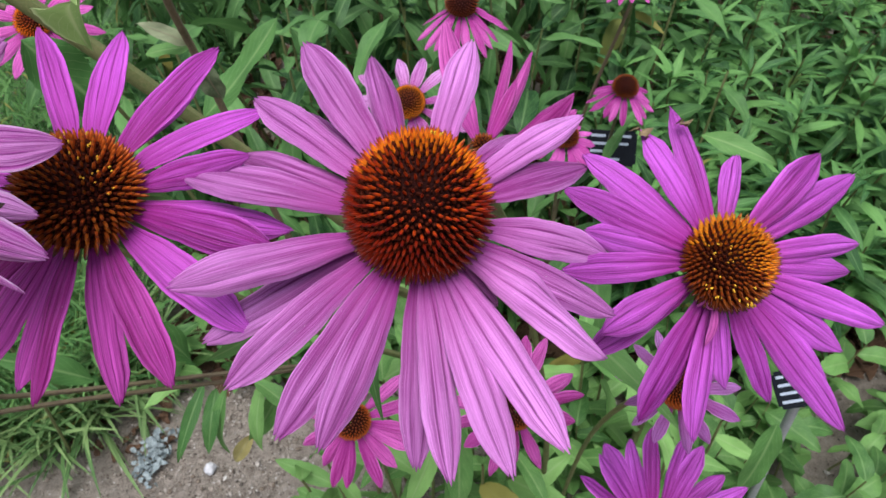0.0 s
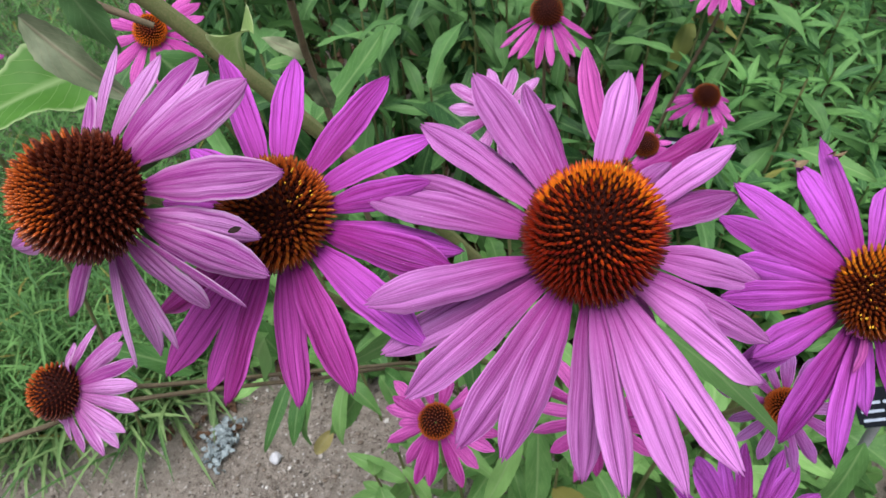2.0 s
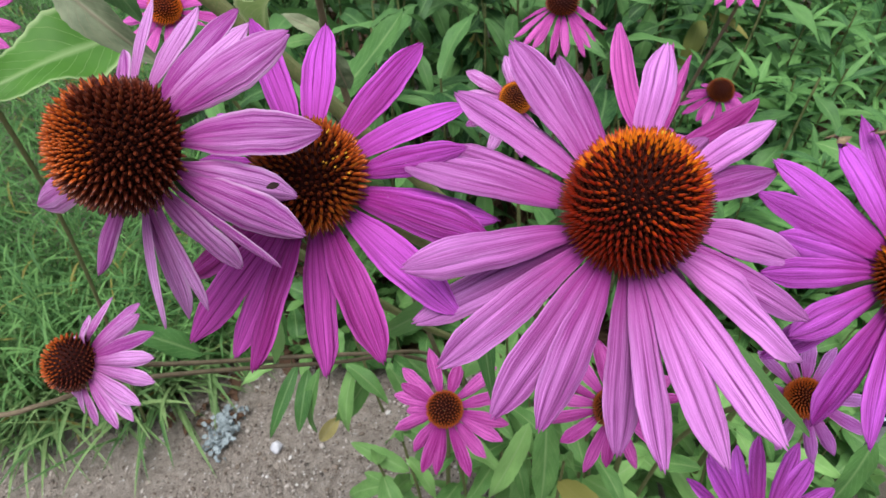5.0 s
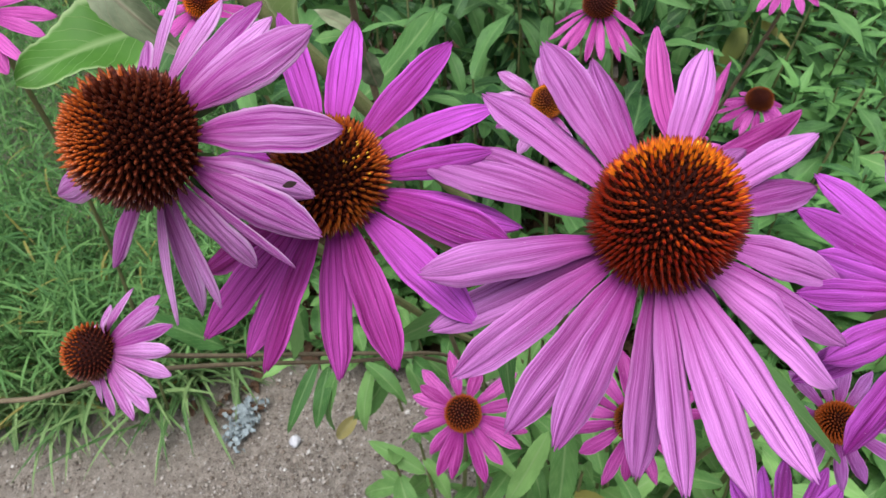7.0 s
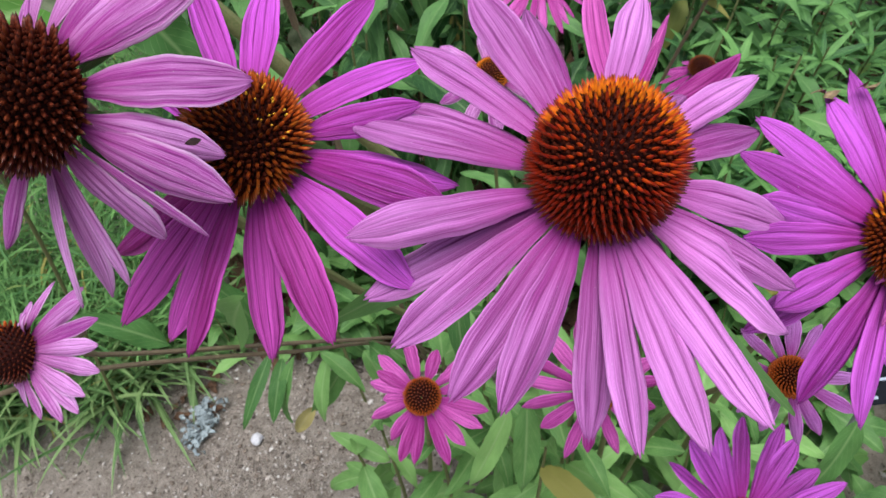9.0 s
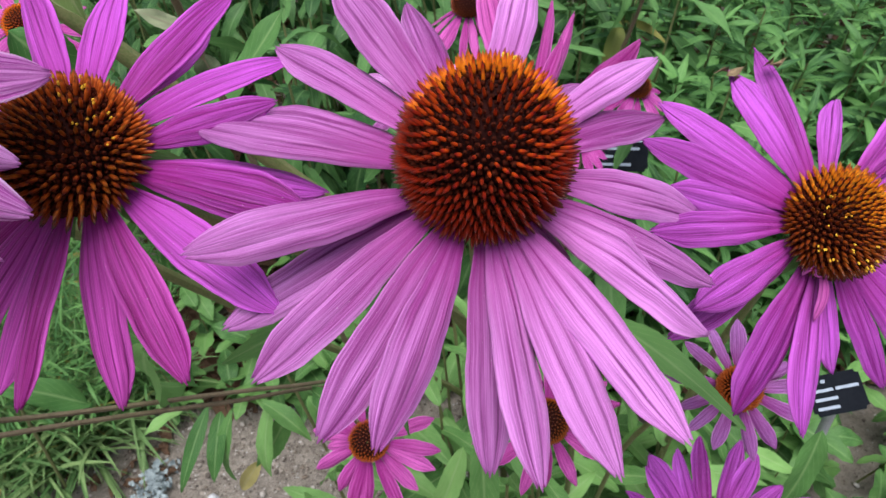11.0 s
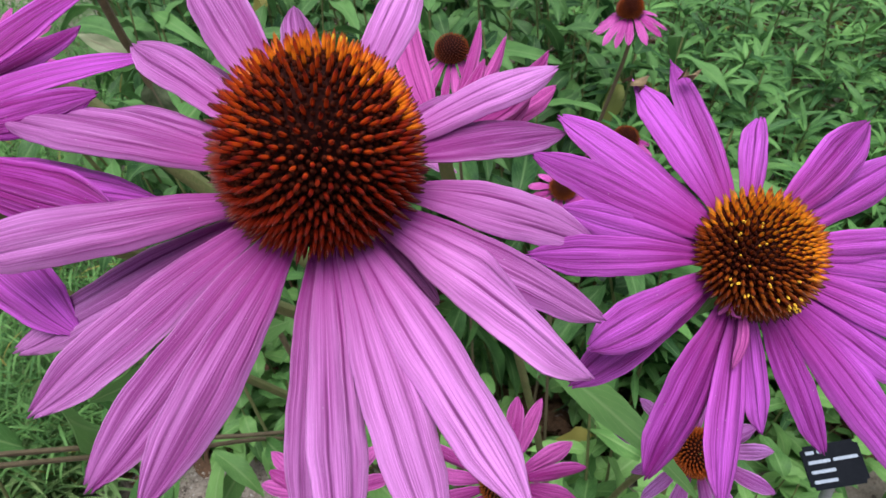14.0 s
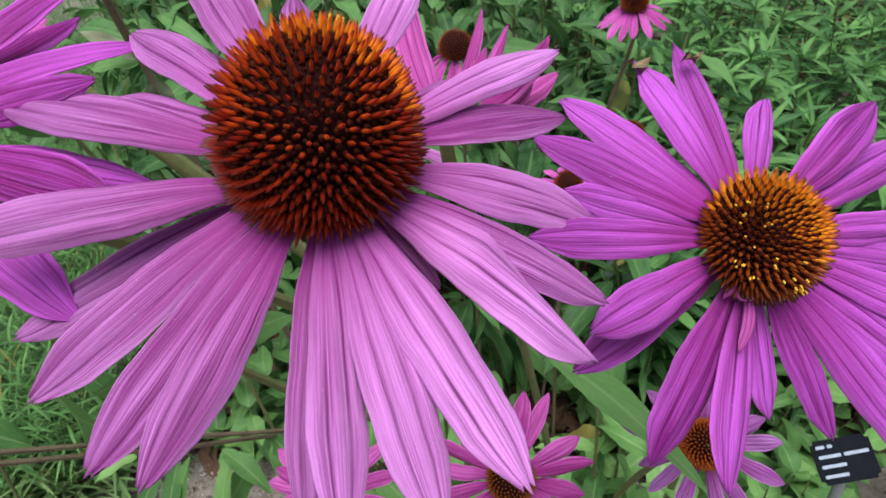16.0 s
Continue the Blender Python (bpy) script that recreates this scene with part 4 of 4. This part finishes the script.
def gravel_flower():
    rng = random.Random(32)
    ob = flower_base((-0.0675, 0.243, 0.4455), (0.05, -0.6, 0.8), "rose-pink coneflower low over the gravel", 0.0115, 0.013, 230, "spike_rust", False, 0.003, 0.0005)
    for az, reach in ((109, 44), (141, 42), (155, 36), (169, 38), (-172, 28), (-154, 39), (-123, 38), (-107, 48), (-95, 47), (-67, 51), (-47, 45), (-26, 47), (-11, 47), (15, 44), (41, 47), (74, 33)):
        petal(ob, rng, "rose", 0.008, az, reach, -6 + rng.uniform(-3, 3), 9.5, 3, 0, 0, 0.35, 0, -rng.choice((0, 1)))
    stem(ob, [(-0.068, 0.246, 0.443), (-0.07, 0.268, 0.41), (-0.08, 0.31, 0.2), (-0.09, 0.32, -0.02)], 0.002, 0.0028)
    return ob


def half_open_flower():
    rng = random.Random(39)
    ob = flower_base((0.0186, 0.182, 0.722), (0.1, 0.1, 1.0), "half-open magenta coneflower with upright curled petals", 0.0034, 0.004, 70, "spike_brown", False, 0.002, 0.0004)

    def p(az, reach, rise, width, bow=-4, **more):
        petal(ob, rng, "rose", 0.003, az, reach, rise, width, bow, **more)
    p(122, 29, 32, 9.5, -7)
    p(-27, 26, 27, 9, -4, roll=55)
    p(-14, 22, 14, 8, -2, roll=45)
    p(78, 44, 20, 4.2, -8, cup=0.9)
    p(69, 50, 15, 4.4, -8, cup=0.9)
    p(66, 26, 14, 4.6, -4)
    p(8, 29, 14, 8, -3, roll=35)
    p(20, 24, 6, 7, -2)
    stem(ob, [(0.0184, 0.182, 0.724), (0.022, 0.195, 0.69), (0.0468, 0.2796, 0.5520), (0.085, 0.31, 0.3), (0.09, 0.33, -0.02)], 0.002, 0.003)
    return ob


hanging, _, half_open = hanging_flower(), gravel_flower(), half_open_flower()
small_flower((0.041, 0.222, 0.495), (0.0, -0.65, 0.76), "rose-pink coneflower below the large one", "rose", 33, 0.0115, 0.013, 15, 44, -8, 9.5, foot=(0.06, 0.33), spikes="spike_brown", turn=8)
small_flower((0.107, 0.171, 0.595), (-0.15, -0.62, 0.77), "small lilac coneflower with an orange cone", "lilac", 34, 0.0074, 0.010, 13, 27, -4, 6.0, foot=(0.10, 0.31), spikes="spike_rust")
small_flower((0.112, 0.147, 0.492), (0.05, -0.1, 1.0), "rose-pink coneflower with many upright petals", "magenta", 35, 0.011, 0.012, 21, 47, 22, 11, foot=(0.10, 0.26), spread=9)
small_flower((0.012, 0.562, 0.590), (0.0, -0.12, 1.0), "pink coneflower with drooping petals and a dark cone", "rose", 36, 0.0135, 0.019, 17, 38, -24, 8, foot=(0.03, 0.6), spikes="spike_brown")
small_flower((0.169, 0.570, 0.500), (0.05, -0.2, 1.0), "small pink coneflower with drooping petals", "rose", 37, 0.0115, 0.015, 16, 33, -17, 8, foot=(0.2, 0.68), spikes="spike_brown")
small_flower((-0.026, 0.401, 0.598), (0.0, -0.55, 0.8), "pale lilac coneflower with an orange cone, half hidden", "pale", 38, 0.0105, 0.014, 11, 42, -8, 9.5, foot=(0.0, 0.42), spikes="spike_gold", turn=10)
small_flower((-0.2607, 0.4012, 0.6631), (0.05, -0.55, 0.8), "pink coneflower with an orange cone behind leaves", "rose", 40, 0.010, 0.012, 17, 37, -6, 8.5, foot=(-0.2, 0.5), spikes="spike_orange")
small_flower((0.106, 0.510, 0.488), (-0.05, -0.4, 1.0), "small pink coneflower half hidden in the foliage", "rose", 41, 0.0110, 0.014, 14, 31, -10, 8, foot=(0.12, 0.55), spikes="spike_brown")
small_flower((-0.306, 0.268, 0.718), (0.0, -0.3, 1.0), "pink coneflower at the edge of the clump", "rose", 42, 0.011, 0.014, 14, 36, -10, 8.5, foot=(-0.55, 0.45), spikes="spike_brown")
small_flower((0.151, 0.541, 0.629), (-0.1, -0.15, 1.0), "pale rose coneflower on a thin stalk", "rose", 43, 0.0092, 0.013, 15, 28, -13, 7, foot=(0.10, 0.60), spikes="spike_brown")

# ---- single leaves ----
stem_leaf(violet, (-0.1948, 0.2484, 0.7268), (-0.2321, 0.2013, 0.7266), 0.036, "leaf_net", 10, 0.25, 0.2, "dark green leaf with pale veins and a pale wavy rim")
stem_leaf(violet, (-0.1862, 0.2305, 0.7726), (-0.1770, 0.2345, 0.7399), 0.014, "leaf_soft", 20, 0.15, 0.1, "smooth pale green leaf")
stem_leaf(violet, (-0.1987, 0.2940, 0.7068), (-0.1784, 0.3027, 0.6597), 0.028, "leaf", -15, 0.2)
stem_leaf(violet, (-0.1623, 0.1735, 0.7849), (-0.1347, 0.1672, 0.7604), 0.012, "leaf_dull", 20, 0.35, 0.5, "drooping dull green leaf with a reddish edge")
stem_leaf(big, (-0.142, 0.332, 0.635), (-0.095, 0.371, 0.680), 0.024, roll=-35, curl=-0.2)
stem_leaf(big, (0.056, 0.222, 0.588), (0.0985, 0.148, 0.604), 0.014, roll=-10, curl=0.35)
stem_leaf(big, (-0.035, 0.180, 0.655), (-0.0755, 0.135, 0.670), 0.012)
stem_leaf(hanging, (-0.130, 0.180, 0.625), (-0.188, 0.275, 0.469), 0.026)
stem_leaf(big, (-0.0434, 0.2482, 0.62), (-0.031, 0.180, 0.5555), 0.014, roll=30, curl=0.3)
stem_leaf(hanging, (-0.191, 0.288, 0.450), (-0.214, 0.2765, 0.5285), 0.022, roll=60)
stem_leaf(hanging, (-0.237, 0.2505, 0.4856), (-0.278, 0.2366, 0.5306), 0.018, roll=30)
stem_leaf(hanging, (-0.191, 0.288, 0.424), (-0.207, 0.242, 0.3916), 0.011, curl=0.5)
stem_leaf(hanging, (-0.182, 0.286, 0.420), (-0.187, 0.250, 0.388), 0.013, curl=0.5)
stem_leaf(hanging, (-0.134, 0.294, 0.411), (-0.165, 0.272, 0.365), 0.018, roll=-20, curl=0.4)
stem_leaf(hanging, (-0.163, 0.274, 0.370), (-0.180, 0.2646, 0.3465), 0.012, "leaf_dry", 0, 0.6, 0.6, "yellowed withered leaf tip")
for base, tip, width, roll, bend in (
    ((-0.170, 0.284, 0.428), (-0.178, 0.262, 0.372), 0.012, 35, 0.7), ((-0.152, 0.290, 0.424), (-0.118, 0.270, 0.405), 0.014, -30, 0.5),
    ((-0.146, 0.292, 0.420), (-0.150, 0.262, 0.378), 0.013, 20, 0.8), ((-0.120, 0.296, 0.420), (-0.096, 0.268, 0.398), 0.014, -15, 0.5),
    ((-0.205, 0.280, 0.432), (-0.228, 0.262, 0.428), 0.010, 40, 0.4), ((-0.112, 0.288, 0.440), (-0.082, 0.262, 0.446), 0.013, 10, 0.4)):
    stem_leaf(hanging, base, tip, width, "basal_piece" if roll > 15 else "leaf", roll, bend, 0.3)
stem_leaf(big, (-0.007, 0.246, 0.428), (-0.034, 0.220, 0.358), 0.017, "basal_piece", curl=0.3)
stem_leaf(big, (0.005, 0.250, 0.431), (0.005, 0.218, 0.358), 0.021, "basal_piece", curl=0.3)
stem_leaf(right, (0.236, 0.255, 0.419), (0.224, 0.239, 0.344), 0.019, roll=15, curl=0.3)
stem_leaf(right, (0.170, 0.371, 0.590), (0.211, 0.343, 0.586), 0.014)


# ---- long stalks that lie across the clump ----
def stalk(label, points, r0, r1, mat):
    ob = new("plant_stalk")
    ob.matrix_basis = pose(*points[-1])
    tagged(ob, label, "plant stalk", "stalks")
    stem(ob, points, r0, r1, mat)
    return ob


stalk_a = stalk("thick green-brown coneflower stalk leaning across the clump", [(-0.215, 0.216, 0.842), (-0.170, 0.235, 0.775), (-0.112, 0.259, 0.685), (-0.02, 0.32, 0.50), (0.03, 0.40, 0.25), (0.04, 0.42, -0.02)], 0.0036, 0.0042, "stem")
stalk_b = stalk("thin brown stalk lying over the feathery plants", [(-0.330, 0.115, 0.610), (-0.2443, 0.1229, 0.618), (-0.2254, 0.132, 0.615), (-0.2116, 0.1704, 0.5788), (-0.149, 0.2434, 0.4926), (-0.095, 0.315, 0.40), (-0.06, 0.40, 0.2), (-0.05, 0.44, -0.02)], 0.0011, 0.0016, "stem_brown")


stem(stalk_a, [(-0.1766, 0.2650, 0.7360), (-0.1934, 0.2599, 0.7476), (-0.2111, 0.2532, 0.7612)], 0.0014, 0.0022, "stem_brown", "branch")
stalk_c = stalk("thin brown stalk with small pale leaves", [(-0.1188, 0.2842, 0.7386), (-0.1245, 0.305, 0.705), (-0.1269, 0.3198, 0.6753), (-0.11, 0.36, 0.45), (-0.08, 0.40, 0.2), (-0.07, 0.41, -0.02)], 0.0018, 0.0024, "stem_brown")
stem_leaf(stalk_c, (-0.1290, 0.3170, 0.6912), (-0.146, 0.306, 0.708), 0.009, "leaf_dull")
stem_leaf(stalk_c, (-0.1285, 0.3175, 0.6890), (-0.151, 0.312, 0.688), 0.010, roll=20)
stem_leaf(stalk_c, (-0.1265, 0.3180, 0.6800), (-0.122, 0.322, 0.655), 0.015, "leaf_dull", 30)
stem_leaf(stalk_a, (-0.0985, 0.1850, 0.7730), (-0.1175, 0.2140, 0.7440), 0.016, "leaf_pale", 25, 0.5, 0.7, "crinkled pale yellow-green leaf, half folded")


# ---- plant labels ----
def box_mesh(name, w, h, t, mat, edge=0.0):
    bm = bmesh.new()
    bmesh.ops.create_cube(bm, size=1.0, matrix=Matrix.Diagonal((w, h, t, 1)))
    if edge:
        up = [e for e in bm.edges if abs(e.verts[0].co.z - e.verts[1].co.z) > 1e-5]
        bmesh.ops.bevel(bm, geom=up, offset=edge, segments=3, affect="EDGES")
    me = bpy.data.meshes.new(name)
    bm.to_mesh(me)
    bm.free()
    me.materials.append(mat)
    return me


def plant_label(at, x_way, face, foot, width, height, lines, label):
    """A small black plate on a grey stake, with rows of white lettering too small to read."""
    z = Vector(face).normalized()
    x = (Vector(x_way) - z * Vector(x_way).dot(z)).normalized()
    m = Matrix((x, z.cross(x), z)).transposed().to_4x4()
    m.translation = at
    ob = new("plant_label")
    ob.matrix_basis = m
    tagged(ob, label, "plant label", "plant labels")
    plate = part("plate", box_mesh("plate", width, height, 0.003, MAT["black"], 0.003), ob, "black plate with rows of white lettering")
    for row, words in enumerate(lines):
        y = height * (0.34 - 0.22 * row)
        left = -width * 0.42
        for w in words:
            part("lettering", box_mesh("lettering", w * width, height * 0.075, 0.0006, MAT["white"], 0.0003), plate, "", pose(left + w * width / 2, y, 0.0016))
            left += (w + 0.05) * width
    top = m @ Vector((0, -height * 0.2, -0.0075))
    stem(ob, [top, top.lerp(Vector(foot), 0.33), top.lerp(Vector(foot), 0.67), foot], 0.0045, 0.0045, "zinc", "stake")
    return ob


plant_label((0.305, 0.332, 0.346), (0.9, -0.08, 0.42), (-0.25, -0.55, 0.80), (0.35, 0.345, -0.03), 0.042, 0.033, ((0.15, 0.08), (0.38, 0.42), (0.42,), (0.4,)), "black plant label on a grey stake among leaves")
plant_label((0.180, 0.620, 0.394), (1.0, -0.12, 0.0), (-0.12, -0.72, 0.69), (0.19, 0.68, -0.03), 0.056, 0.040, ((0.3, 0.45), (0.75,), (0.25,), (0.6,)), "black plant label half hidden behind flowers")


# ---- small things on the gravel ----
def lump(name, at, size, mat, seed, label, category, rough=0.5, rounds=3):
    bm = bmesh.new()
    bmesh.ops.create_icosphere(bm, subdivisions=rounds, radius=1.0)
    for v in bm.verts:
        v.co *= 1 + rough * noise.noise(v.co * 1.7 + Vector((seed, 0, 0))) + 0.5 * rough * noise.noise(v.co * 5 + Vector((0, seed, 0)))
        v.co = Vector(c * s for c, s in zip(v.co, size))
    for f in bm.faces:
        f.smooth = True
    me = bpy.data.meshes.new(name)
    bm.to_mesh(me)
    bm.free()
    me.materials.append(MAT[mat])
    ob = new(name, me)
    ob.matrix_basis = pose(*at)
    return tagged(ob, label, category)


def lichen():
    rng, heap = random.Random(50), Heap()
    kinds = [blade(1.0, w, 5, 6, 0.4, q, 0.3, 0.6, q) for w, q in ((0.7, 0.5), (0.9, -0.6), (0.5, 0.9))]
    for _ in range(130):
        x, y = rng.gauss(0, 0.010), rng.gauss(0, 0.018)
        heap.add(rng.choice(kinds), pose(x, y, 0.003 + 0.012 * rng.random(), rng.uniform(-40, 40), rng.uniform(-60, 30), rng.uniform(0, 360)) @ Matrix.Scale(rng.uniform(0.007, 0.014), 4))
    ob = new("lichen_clump", heap.mesh("lichen_clump", MAT["lichen"]))
    ob.matrix_basis = pose(-0.425, 0.447, 0.0, 0, 0, -12)
    tagged(ob, "pale blue-grey crusty lichen clump on the gravel", "lichen", kind="stuff")


def dead_leaves():
    """Dry brown leaves between the grass and the gravel."""
    rng = random.Random(52)
    for k in range(30):
        size = rng.uniform(0.018, 0.036)
        V, F, U = blade(size, size * rng.uniform(0.35, 0.55), 7, 10, 0.5, rng.uniform(-0.7, 0.9), 0.25, 0.45, k)
        ob = new("dead_leaf", mesh_of("dead_leaf", V, F, U, MAT["litter"]))
        ob.matrix_basis = pose(rng.uniform(-0.56, -0.43), rng.uniform(0.455, 0.58), rng.uniform(0.002, 0.006), rng.uniform(-25, 25), rng.uniform(-15, 10), rng.uniform(0, 360))
        tagged(ob, "dry brown curled leaf lying on the soil", "dead leaf", "dead leaves")


dead_leaves()
lichen()
lump("stone", (-0.343, 0.428, 0.004), (0.0075, 0.009, 0.006), "white_stone", 5, "single white stone lying on the gravel", "stone", 0.35)


# ---- marks on the petals ----
def blemish(ob, at, toward, size, mat, label):
    """A small dark spot, lying on a petal."""
    z = Vector(toward).normalized()
    m = Matrix.Translation(at) @ z.to_track_quat("Z", "Y").to_matrix().to_4x4()
    V, F, U = blade(size[0], size[1], 5, 8, -0.1, 0.1, 0.1, 0.5)
    V = V + np.array([-size[0] / 2, 0, 0.0])
    part("blemish", mesh_of("blemish", V, F, U, MAT[mat]), ob, label, ob.matrix_basis.inverted() @ m)


def curl():
    """The one petal of the magenta flower that has rolled up at its root."""
    rng = random.Random(77)
    petal(right, rng, "rose", 0.0085, -103, 23, 1.5, 2.3, 7, cup=1.2, ridge=0.3, blunt=0.9)
    petal(right, rng, "rose", 0.0085, -122, 14, 1, 1.8, 6, cup=1.2, ridge=0.3)
    # the rolled edge, a loop over the roots
    loop = [Vector((0.0115 * math.cos(radians(-112)) + 0.0022 * math.cos(a), 0.0115 * math.sin(radians(-112)) + 0.0016 * math.sin(a), 0.0045 + 0.0012 * math.sin(a + 0.6))) for a in (0, 0.8, 1.6, 2.4, 3.2, 4.0, 4.8, 5.5)]
    V, F, U = tube(loop, 0.0005, 0.0003, 6, 4)
    part("rolled_petal", mesh_of("rolled_petal", V, F, U, MAT["rose"]), right, "tightly rolled pink petal")


curl()
blemish(leaning, (-0.0759, 0.0961, 0.7742), (0.35, -0.6, 0.7), (0.0030, 0.0014), "blemish", "dark hole nibbled in the petal")


def withered_tip(ob, base, tip, width):
    V, F, U = blade((Vector(tip) - Vector(base)).length, width, 5, 8, 0.8, 0.9, 0.5, 0.35)
    part("withered_tip", mesh_of("withered_tip", V, F, U, MAT["withered"]), ob, "brown withered petal tip", ob.matrix_basis.inverted() @ along(base, tip, 20, (0.1, -0.6, 0.75)))


withered_tip(right, (0.0605, 0.1490, 0.7485), (0.0580, 0.1535, 0.7522), 0.0030)
withered_tip(right, (0.0725, 0.1555, 0.7475), (0.0715, 0.1590, 0.7490), 0.0030)


def pollen(ob, radius, height, count, seed, turn, wide, low, high):
    """Bright yellow anthers between the florets."""
    rng, heap = random.Random(seed), Heap()
    for _ in range(count):
        th, az = rng.uniform(low, high), radians(turn + rng.uniform(-wide, wide))
        way = Vector((math.sin(th) * math.cos(az), math.sin(th) * math.sin(az), math.cos(th)))
        at = Vector((way.x * radius, way.y * radius, height * (0.3 + 0.7 * way.z))) + way * 0.0020
        heap.add(spike(0.0009, 0.00026, 5), Matrix.Translation(at) @ way.to_track_quat("Z", "Y").to_matrix().to_4x4())
    tagged(part("pollen", heap.mesh("pollen", MAT["pollen"]), ob, "bright yellow pollen"), kind="stuff")


pollen(right, 0.0110, 0.0132, 34, 3, 215, 75, 0.45, 1.15)
pollen(violet, 0.0122, 0.0160, 26, 4, 60, 80, 0.5, 1.2)
pollen(big, 0.0146, 0.0254, 4, 8, 72, 8, 0.62, 0.72)
